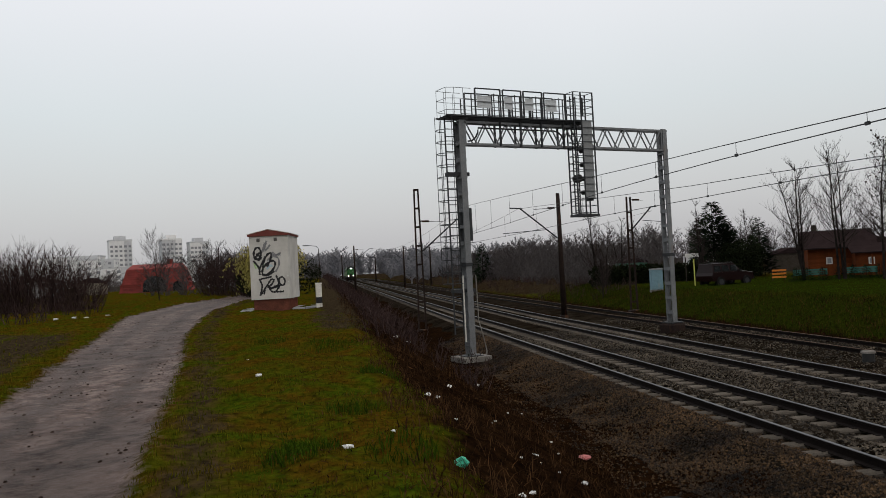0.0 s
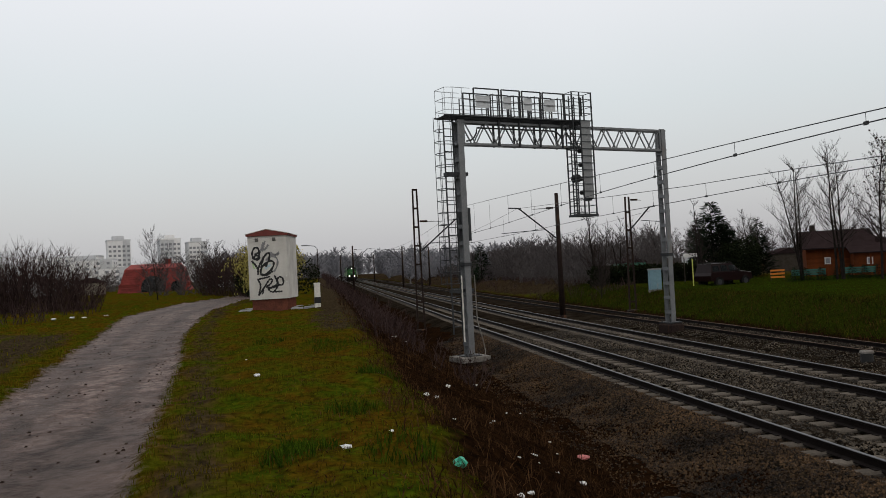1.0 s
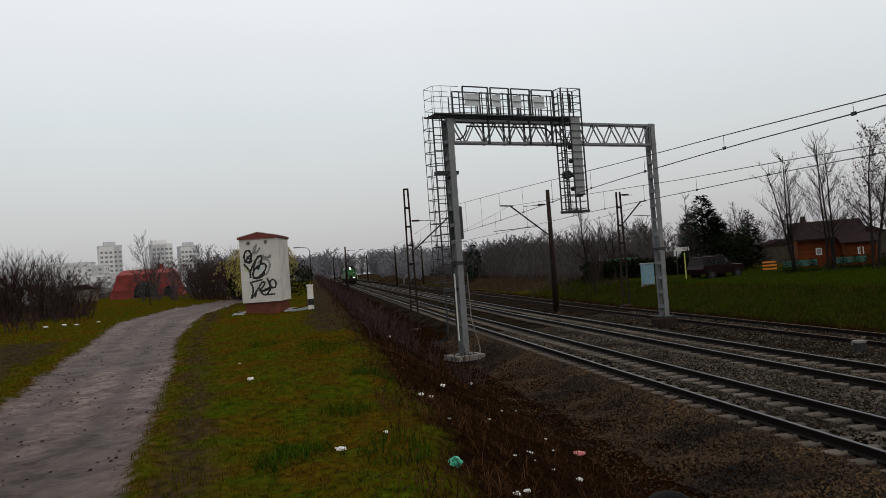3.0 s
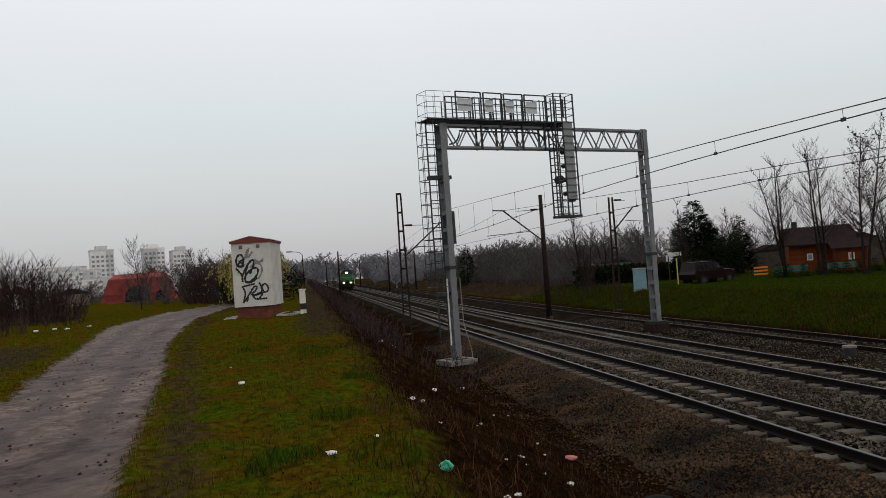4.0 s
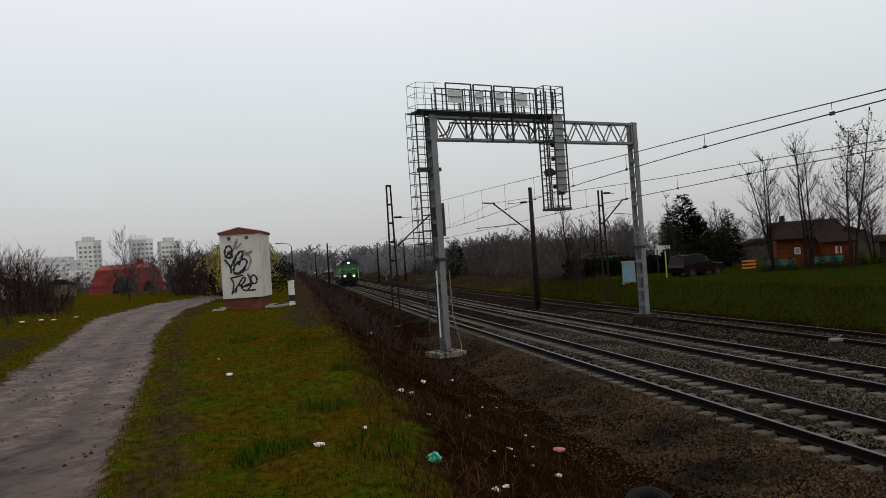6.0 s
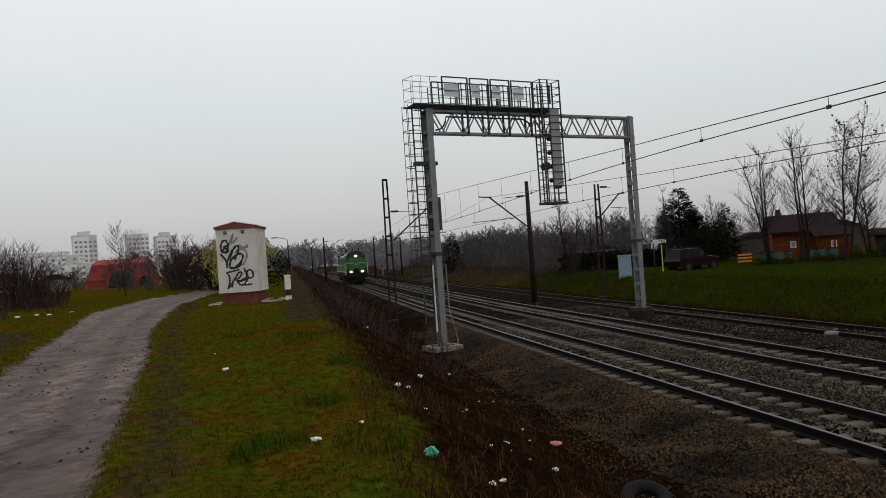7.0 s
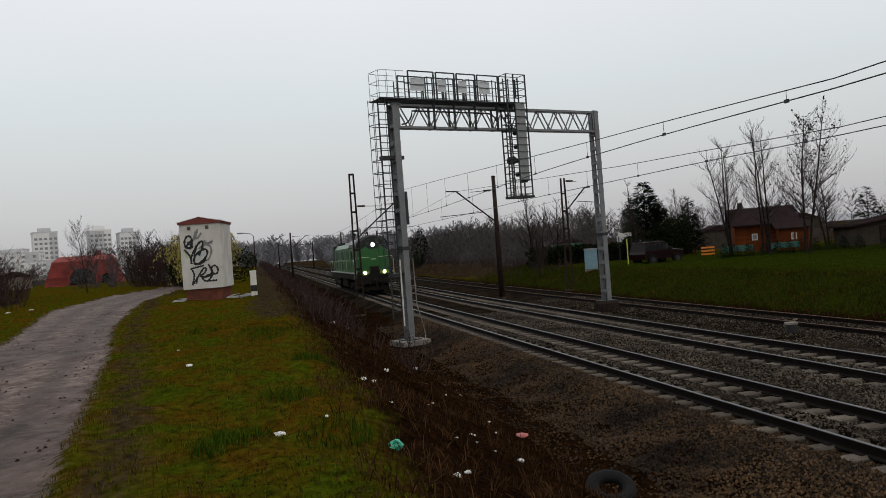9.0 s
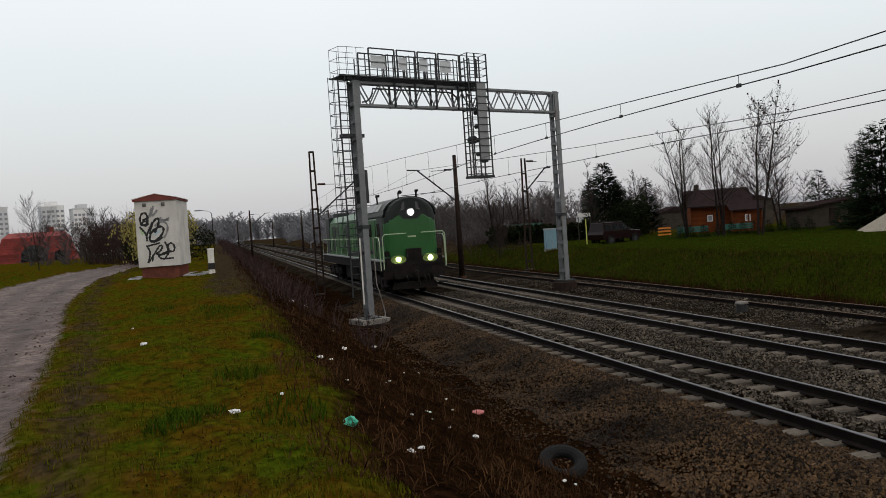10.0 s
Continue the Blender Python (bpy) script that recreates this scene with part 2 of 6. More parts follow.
M_DRYLEAF = material("dead_leaves", (0.030, 0.021, 0.016), 0.9, var=0.3, bump=0, random_tint=0.4, island=True)
M_LOCOGREEN = material("loco_green", (0.009, 0.090, 0.012), 0.40, var=0.10, scale=1.2, fine=15, bump=0.02, coat=0.15, spec=0.4, stain=((0.007, 0.045, 0.010), 1.1, 0.56))
M_LOCODARK = material("loco_dark_green", (0.009, 0.014, 0.012), 0.5, var=0.2, scale=1.5, fine=15, bump=0.03)
M_LOCOROOF = material("loco_roof_grey", (0.30, 0.31, 0.31), 0.55, var=0.2, scale=1.2, fine=15, second=(0.14, 0.14, 0.14))
M_LOCOBLACK = material("loco_underframe", (0.01, 0.009, 0.009), 0.8, var=0.35, scale=2, fine=20, second=(0.018, 0.015, 0.013))
M_LOCORED = material("loco_buffer_beam_red", (0.075, 0.020, 0.018), 0.7, var=0.3, scale=2, fine=20)
M_GLASSDARK = material("cab_glass", (0.010, 0.012, 0.013), 0.08, var=0.1, bump=0, spec=0.6)
M_LAMPRIM = material("lamp_surround_yellow_green", (0.10, 0.15, 0.03), 0.5, var=0.2, bump=0)
M_LAMP = material("burning_headlamp", (0.9, 0.9, 0.8), 0.3, var=0.02, bump=0, emit=((1.0, 0.97, 0.86), 60.0))
M_PALERAIL = material("pale_handrail", (0.33, 0.42, 0.27), 0.6, var=0.1, bump=0)
# tower walls and far glass lightened further to put distance haze in the colour
M_PLASTER = material("pale_tower_render", (0.72, 0.72, 0.72), 0.9, var=0.06, scale=0.05, fine=0.6, bump=0)
M_PLASTERGREY = material("grey_tower_panel", (0.52, 0.53, 0.545), 0.9, var=0.06, scale=0.05, fine=0.6, bump=0)
M_FARGLASS = material("far_window", (0.22, 0.23, 0.25), 0.4, var=0.1, bump=0)
M_REDTILE = material("red_roof_tiles", (0.235, 0.048, 0.042), 0.75, var=0.22, scale=1.2, fine=14, second=(0.13, 0.032, 0.028), bump=0.3)
M_REDBRICK = material("red_wall", (0.15, 0.036, 0.03), 0.85, var=0.2, scale=1.5, fine=16)
M_CABIN = material("orange_brown_boards", (0.14, 0.036, 0.01), 0.75, var=0.2, scale=1.5, fine=22, second=(0.085, 0.024, 0.008), random_tint=0.15)
M_DARKROOF = material("dark_roof_felt", (0.026, 0.018, 0.018), 0.85, var=0.25, scale=1.5, fine=20)
M_SUVRED = material("dark_red_car_paint", (0.007, 0.001, 0.0012), 0.35, var=0.05, scale=1, fine=10, bump=0, spec=0.15)
# sky reflection on the car's bonnet, put in as a pale colour
M_BONNETSHEEN = material("bonnet_sky_sheen", (0.24, 0.24, 0.24), 0.35, metal=0.3, var=0.05, bump=0)
M_TYRE = material("rubber", (0.014, 0.014, 0.014), 0.8, var=0.3, scale=6, fine=40)
M_CHROME = material("rim_grey", (0.35, 0.35, 0.36), 0.35, metal=0.8, var=0.1, bump=0)
M_BLUEBOX = material("pale_blue_steel", (0.15, 0.26, 0.31), 0.6, var=0.15, scale=2, fine=20, stain=((0.30, 0.25, 0.21), 2.2, 0.63))
M_ORANGE = material("orange_slats", (0.62, 0.20, 0.02), 0.6, var=0.1, bump=0)
M_TEAL = material("teal_fence", (0.02, 0.11, 0.09), 0.6, var=0.15, bump=0)
M_MINT = material("mint_green_sheet", (0.08, 0.34, 0.22), 0.6, var=0.12, bump=0)
M_SHED = material("grey_weathered_boards", (0.055, 0.047, 0.038), 0.9, var=0.3, scale=2, fine=18)
M_TENT = material("beige_canvas", (0.26, 0.235, 0.19), 0.85, var=0.15, scale=1.5, fine=20)
M_PLASTIC = material("white_litter", (0.62, 0.62, 0.60), 0.6, var=0.1, bump=0)
M_GREENPLASTIC = material("green_plastic", (0.05, 0.42, 0.27), 0.5, var=0.15, bump=0)
M_PINK = material("pink_wrapper", (0.50, 0.16, 0.15), 0.6, var=0.2, bump=0)
M_YELLOW = material("yellow_green_pipe", (0.45, 0.47, 0.10), 0.6, var=0.1, bump=0)
# no lamp: the grey emission stands for haze over the ridge
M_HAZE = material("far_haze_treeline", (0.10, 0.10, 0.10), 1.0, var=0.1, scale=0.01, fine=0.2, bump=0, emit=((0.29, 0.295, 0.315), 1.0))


# ---- mesh helpers ----
class Shape:
    """Collects vertices and faces of one mesh."""

    def __init__(self):
        self.v, self.f, self.s = [], [], []

    def add(self, vs, fs, slot=0):
        o = len(self.v)
        self.v += [tuple(p) for p in vs]
        self.f += [tuple(i + o for i in q) for q in fs]
        self.s += [slot] * len(fs)
        return self

    def box(self, c, s, m=None, slot=0, bevel=0.0):
        x, y, z = s[0] / 2, s[1] / 2, s[2] / 2
        b = min(bevel, x * 0.9, y * 0.9)
        if b > 0:
            ring = [(x - b, -y), (x, -y + b), (x, y - b), (x - b, y), (-x + b, y), (-x, y - b), (-x, -y + b), (-x + b, -y)]
            vs = [(px, py, -z) for px, py in ring] + [(px, py, z - b) for px, py in ring] + [(px * (x - b) / x, py * (y - b) / y, z) for px, py in ring]
            fs = [tuple(range(7, -1, -1)), tuple(range(16, 24))]
            for k in range(8):
                j = (k + 1) % 8
                fs += [(k, j, 8 + j, 8 + k), (8 + k, 8 + j, 16 + j, 16 + k)]
        else:
            vs = [(i * x, j * y, k * z) for k in (-1, 1) for i, j in ((-1, -1), (1, -1), (1, 1), (-1, 1))]
            fs = [(3, 2, 1, 0), (4, 5, 6, 7), (0, 1, 5, 4), (1, 2, 6, 5), (2, 3, 7, 6), (3, 0, 4, 7)]
        t = Matrix.Translation(c) @ (m or Matrix())
        return self.add([t @ Vector(p) for p in vs], fs, slot)

    def bar(self, p, q, w, d=None, slot=0):
        """A square bar from p to q."""
        p, q = Vector(p), Vector(q)
        a = q - p
        t = a.to_track_quat("Z", "Y").to_matrix().to_4x4()
        return self.box((p + q) / 2, (w, d or w, a.length), t, slot)

    def tube(self, p, q, r0, r1=None, n=8, slot=0, caps=True):
        p, q = Vector(p), Vector(q)
        r1 = r0 if r1 is None else r1
        t = (q - p).to_track_quat("Z", "Y").to_matrix()
        vs = []
        for c, r in ((p, r0), (q, r1)):
            for k in range(n):
                a = 2 * math.pi * k / n
                vs.append(c + t @ Vector((math.cos(a) * r, math.sin(a) * r, 0)))
        fs = [(k, (k + 1) % n, n + (k + 1) % n, n + k) for k in range(n)]
        if caps:
            fs += [tuple(range(n - 1, -1, -1)), tuple(range(n, 2 * n))]
        return self.add(vs, fs, slot)

    def path(self, pts, r, n=6, slot=0):
        pts = [Vector(p) for p in pts]
        vs = []
        for i, p in enumerate(pts):
            d = pts[min(i + 1, len(pts) - 1)] - pts[max(i - 1, 0)]
            t = d.to_track_quat("Z", "Y").to_matrix()
            vs += [p + t @ Vector((math.cos(6.2832 * k / n) * r, math.sin(6.2832 * k / n) * r, 0)) for k in range(n)]
        fs = [(i * n + k, i * n + (k + 1) % n, (i + 1) * n + (k + 1) % n, (i + 1) * n + k) for i in range(len(pts) - 1) for k in range(n)]
        return self.add(vs, fs + [tuple(range(n - 1, -1, -1)), tuple(range(len(vs) - n, len(vs)))], slot)

    def ribbon(self, outline, slot=0):
        """An outline in x, z drawn along the climbing line."""
        n, ys = len(outline), (-40, 45, 250, 580)
        vs = [(x, y, z + float(rise(y))) for y in ys for x, z in outline]
        fs = [(i * n + k, i * n + (k + 1) % n, (i + 1) * n + (k + 1) % n, (i + 1) * n + k) for i in range(3) for k in range(n)]
        return self.add(vs, fs + [tuple(range(n - 1, -1, -1)), tuple(range(3 * n, 4 * n))], slot)

    def prism(self, outline, y0, y1, slot=0):
        """An outline in x, z drawn along y."""
        n = len(outline)
        vs = [(x, y0, z) for x, z in outline] + [(x, y1, z) for x, z in outline]
        fs = [(k, (k + 1) % n, n + (k + 1) % n, n + k) for k in range(n)] + [tuple(range(n - 1, -1, -1)), tuple(range(n, 2 * n))]
        return self.add(vs, fs, slot)


def mesh_of(name, sh, mats, smooth=False):
    me = bpy.data.meshes.new(name)
    me.from_pydata(sh.v, [], sh.f)
    for m in mats if isinstance(mats, (list, tuple)) else [mats]:
        me.materials.append(m)
    if any(sh.s):
        me.polygons.foreach_set("material_index", sh.s)
    if smooth:
        me.polygons.foreach_set("use_smooth", [True] * len(me.polygons))
    bm = bmesh.new()
    bm.from_mesh(me)
    if len(bm.faces) < 60000:
        bmesh.ops.recalc_face_normals(bm, faces=bm.faces)
        bm.to_mesh(me)
    bm.free()
    me.update()
    return me


def part(name, sh, mats, parent=None, label="", at=None, smooth=False):
    ob = new(name, sh if isinstance(sh, bpy.types.Mesh) else mesh_of(name, sh, mats, smooth))
    if parent is not None:
        ob.parent = parent
    if at is not None:
        ob.matrix_basis = at
    if label:
        ob["label"] = label
    return ob


def thing(name, at, label, category, group="", kind=""):
    ob = new(name)
    ob.matrix_basis = at
    return tagged(ob, label, category, group, kind)


# ---- lie of the land ----
PATH_R = [(-1.0, -3.0), (-1.3, 2.0), (-1.53, 6.0), (-2.05, 10.2), (-2.8, 16), (-3.76, 22), (-4.74, 34.8), (-4.7, 47), (-3.5, 60), (-2.5, 90)]
PATH_L = [(-3.2, -3.0), (-3.6, 5.0), (-4.1, 8), (-4.5, 11.5), (-5.43, 17.4), (-6.6, 25), (-8.13, 34.2), (-8.3, 48.6), (-6.5, 60), (-5.0, 90)]
PROFILE_X = [4.9, 5.7, 7.05, 18.8, 19.6, 22.6, 24.7]
PROFILE_Z = [-0.6, -0.6, -0.30, -0.34, -0.30, 0.85, 0.95]


def smooth01(t):
    t = np.clip(t, 0, 1)
    return t * t * (3 - 2 * t)


def rise(y):
    """The line climbs gently beyond the gantry."""
    return 0.0042 * (np.clip(np.asarray(y, float), 45, 250) - 45)


def land(x, y):
    x, y = np.asarray(x, float), np.asarray(y, float)
    left = 1.5 + 0.35 * np.clip((y - 5) / 26, 0, 1)
    edge = 0.9 + 0.15 * np.sin(y * 0.9) + 0.1 * np.sin(y * 2.3 + 1)
    t = np.clip((x - edge) / (4.9 - edge), 0, 1)
    slope = left + (-0.6 - left) * (0.75 * t + 0.25 * smooth01(t))
    z = np.where(x < 4.9, slope, np.interp(x, PROFILE_X, PROFILE_Z))
    rough = 0.05 * np.sin(x * 2.1 + 1.3 * np.sin(y * 0.7)) * np.sin(y * 1.7 + 0.5) + 0.03 * np.sin(x * 5.3 + y * 3.1) + 0.03 * np.sin(y * 4.7 - x * 2.2)
    amount = np.where((x > 7) & (x < 19), 0.15, 1.0)
    on_path = (x < np.interp(y, [p[1] for p in PATH_R], [p[0] for p in PATH_R])) & (x > np.interp(y, [p[1] for p in PATH_L], [p[0] for p in PATH_L]))
    return z + rise(y) + rough * np.where(on_path, 0.35, amount) - np.where(on_path, 0.05, 0)


def steps(stops):
    out = []
    for (a, d), (b, _) in zip(stops, stops[1:]):
        out += list(np.arange(a, b - 1e-6, d))
    return np.array(out + [stops[-1][0]])


gx = steps([(-900, 60), (-120, 8), (-40, 2), (-14, 0.4), (-8, 0.2), (7.2, 0.6), (18.8, 0.3), (26, 2), (60, 8), (140, 60), (900, 1)])
gy = steps([(-200, 40), (-40, 4), (-4, 0.3), (3, 0.16), (20, 0.3), (40, 0.8), (70, 3), (130, 10), (300, 60), (1500, 1)])
GX, GY = np.meshgrid(gx, gy)
GZ = land(GX, GY)
nx, ny = len(gx), len(gy)
idx = np.arange(nx * ny).reshape(ny, nx)
faces = np.stack([idx[:-1, :-1], idx[:-1, 1:], idx[1:, 1:], idx[1:, :-1]], -1).reshape(-1, 4)
me = bpy.data.meshes.new("ground")
me.from_pydata(np.stack([GX, GY, GZ], -1).reshape(-1, 3).tolist(), [], faces.tolist())
me.polygons.foreach_set("use_smooth", [True] * len(me.polygons))
pr = np.interp(GY, [p[1] for p in PATH_R], [p[0] for p in PATH_R])
pl = np.interp(GY, [p[1] for p in PATH_L], [p[0] for p in PATH_L])
w_path = np.clip(0.5 + np.minimum(pr - GX, GX - pl) / 0.7, 0, 1) * (GY < 95)
mid = (GX - pl) / np.maximum(pr - pl, 0.1)
w_wear = np.clip(0.75 - 2.2 * np.minimum(abs(mid - 0.30), abs(mid - 0.72)), 0, 1)
w_soil = np.maximum(np.clip((GX - 0.35) / 1.5, 0, 1) * np.clip((20.6 - GX) / 1.3, 0, 1), 0.46 * (GX > 18) * np.clip((GY - 56) / 20, 0, 1))
w_thin = np.clip((pl - GX + 0.3) / 2.0, 0, 0.75) * np.clip((30 - GY) / 8, 0.25, 1) + 0.55 * np.clip(1 - abs(GX - pr - 0.5) / 1.2, 0, 1) + 0.75 * np.clip((GX + 1.2) / 1.5, 0, 1) * np.clip((GY - 17) / 5, 0, 1) * (GX < 5) + np.clip((GX - 19) / 2, 0, 1) * np.clip((GY - 56) / 25, 0, 0.95)
for name, w in (("path", w_path), ("wear", w_wear), ("soil", w_soil), ("thin", np.clip(w_thin, 0, 1)), ("lush", np.clip((GX - 18.9) / 1.0, 0, 1) * np.clip((25.5 - GX) / 2, 0.75, 1) * np.clip((92 - GY) / 45, 0, 1))):
    me.attributes.new(name, "FLOAT", "POINT").data.foreach_set("value", w.reshape(-1).astype(np.float32))
me.materials.append(M_GROUND)
me.update()
ground = tagged(new("ground", me), "spring grass, worn dirt track and dead weeds on an embankment", "ground", kind="structure")


# ---- railway ----
def rail_outline(x):
    return [(x - 0.075, -0.17), (x + 0.075, -0.17), (x + 0.075, -0.155), (x + 0.012, -0.135), (x + 0.012, -0.045), (x + 0.036, -0.035), (x + 0.036, -0.006), (x + 0.028, 0.0), (x - 0.028, 0.0), (x - 0.036, -0.006), (x - 0.036, -0.035), (x - 0.012, -0.045), (x - 0.012, -0.135), (x - 0.075, -0.155)]


def railway_track(xc, label, top, sleeper_mat, z):
    tr = thing("railway_track", pose(xc, 0, z), label, "railway track", kind="structure")
    for sx in (-0.75, 0.75):
        part("rail", Shape().ribbon(rail_outline(sx)), M_RAIL, tr)
        part("rail_head", Shape().ribbon([(sx - 0.034, -0.004), (sx + 0.034, -0.004), (sx + 0.026, 0.004), (sx - 0.026, 0.004)]), top, tr, "bright worn running surface")
    sm = mesh_of("sleeper", Shape().box((0, 0, 0), (2.5, 0.24, 0.16), bevel=0.03), sleeper_mat)
    clip = Shape()
    for sx in (-0.75, 0.75):
        for d in (-0.11, 0.11):
            clip.box((sx + d, 0, 0.0), (0.07, 0.12, 0.05))
    cm = mesh_of("rail_clip", clip, M_RAIL)
    rest = Shape()
    y = -12.0
    while y < 240:
        if 2 < y < 62:
            yaw = random.uniform(-0.6, 0.6)
            part("sleeper", sm, None, tr, at=pose(random.uniform(-0.02, 0.02), y, -0.228 + float(rise(y)), 0, 0, yaw))
            if y < 32:
                part("rail_clip", cm, None, tr, at=pose(0, y, -0.16))
        else:
            rest.box((0, y, -0.228 + float(rise(y))), (2.5, 0.24, 0.16))
        y += 0.62
    part("far_sleeper_row", rest, sleeper_mat, tr)["kind"] = "stuff"
    return tr


TRACK_X = (8.81, 12.66, 17.45)
railway_track(TRACK_X[0], "railway track with bright rails on concrete sleepers in ballast", M_RAILTOP, M_SLEEPER, 0.0)
railway_track(TRACK_X[1], "second railway track with bright rails on concrete sleepers", M_RAILTOP, M_SLEEPER, 0.0)
railway_track(TRACK_X[2], "little-used rusty siding track sunk in dark ballast", M_RUSTTOP, M_WOODSLEEPER, -0.06)
# ballast beds
CRIB = [(-1.20, -0.146), (-1.12, -0.215), (-0.28, -0.215), (-0.20, -0.146), (0.20, -0.146), (0.28, -0.215), (1.12, -0.215), (1.20, -0.146)]
BED_LINE = [(5.75, -0.75), (7.15, -0.20)] + [(TRACK_X[0] + x, z) for x, z in CRIB] + [(TRACK_X[1] + x, z) for x, z in CRIB] + [(14.3, -0.21), (14.9, -0.42)]
bed = Shape()
bed.ribbon(BED_LINE + [(14.9, -0.9), (5.75, -0.9)])
tagged(part("ballast_bed", bed, M_BED), "raised bed of brown crushed stone under the tracks", "ballast", kind="structure")
bed = Shape()
bed.ribbon([(14.9, -0.9), (14.9, -0.36), (15.5, -0.26), (16.1, -0.20), (18.8, -0.20), (19.4, -0.5), (19.4, -0.9)])
tagged(part("siding_bed", bed, M_BED), "flat dark ballast under the siding", "ballast", kind="structure")


def bed_height(x):
    line = [(5.3, -0.62)] + BED_LINE + [(15.5, -0.26), (16.1, -0.20), (18.8, -0.20), (19.4, -0.5)]
    return np.interp(x, [p[0] for p in line], [p[1] for p in line])


def scatter_stones(name, spread, mat, label, seed):
    rng = np.random.default_rng(seed)
    V, Fc = [], []
    base = np.array([(1, 0, 0), (-1, 0, 0), (0, 1, 0), (0, -1, 0), (0, 0, 1), (0, 0, -1)], float)
    tri = np.array([(0, 2, 4), (2, 1, 4), (1, 3, 4), (3, 0, 4), (2, 0, 5), (1, 2, 5), (3, 1, 5), (0, 3, 5)])
    count = 0
    for n, x0, x1, y0, y1, r in spread:
        x, u = rng.uniform(x0, x1, n), rng.random(n)
        y = y0 + (y1 - y0) * u ** 1.5
        near = np.min(np.stack([abs(x - c - s) for c in TRACK_X for s in (-0.75, 0.75)]), axis=0)
        size = r * rng.uniform(0.55, 1.45, n)
        keep = near > 0.09
        x, y, size = x[keep], y[keep], size[keep]
        ph = (y + 12.0) % 0.62
        on_sleeper = (np.minimum(ph, 0.62 - ph) < 0.125) & ((np.min(np.stack([abs(abs(x - c) - 0.70) for c in TRACK_X[:2]]), axis=0) < 0.46))
        keep = ~on_sleeper | (rng.random(len(x)) < 0.15)
        x, y, size = x[keep], y[keep], size[keep]
        m = len(x)
        ax = rng.uniform(0.6, 1.3, (m, 1, 3)) * size[:, None, None]
        ang = rng.uniform(0, 6.28, m)
        tilt = rng.uniform(-0.7, 0.7, m)
        p = base[None] * ax * rng.uniform(0.75, 1.2, (m, 6, 1))
        ct, st = np.cos(tilt)[:, None], np.sin(tilt)[:, None]
        px, pz = p[..., 0] * ct - p[..., 2] * st, p[..., 0] * st + p[..., 2] * ct
        ca, sa = np.cos(ang)[:, None], np.sin(ang)[:, None]
        qx, qy = px * ca - p[..., 1] * sa, px * sa + p[..., 1] * ca
        zz = np.maximum(bed_height(x), land(x, y)) + size * 0.15
        V.append(np.stack([qx + x[:, None], qy + y[:, None], pz + zz[:, None]], -1).reshape(-1, 3))
        Fc.append((tri[None] + 6 * np.arange(m)[:, None, None]).reshape(-1, 3) + count)
        count += 6 * m
    me = bpy.data.meshes.new(name)
    me.from_pydata(np.concatenate(V).tolist(), [], np.concatenate(Fc).tolist())
    me.materials.append(mat)
    me.update()
    tagged(new(name, me), label, "stones", kind="stuff")


scatter_stones("shoulder_stones", [(52000, 5.6, 8.0, 6, 38, 0.024), (3000, 4.6, 5.9, 8, 32, 0.022)], M_STONE, "loose rusty brown crushed stones of the ballast shoulder", 3)
scatter_stones("track_stones", [(30000, 7.9, 11.6, 5, 36, 0.025), (26000, 11.3, 15.0, 10, 46, 0.028), (9000, 15, 19.2, 16, 42, 0.028)], M_STONEGREY, "loose grey-brown crushed stones between the rails", 13)


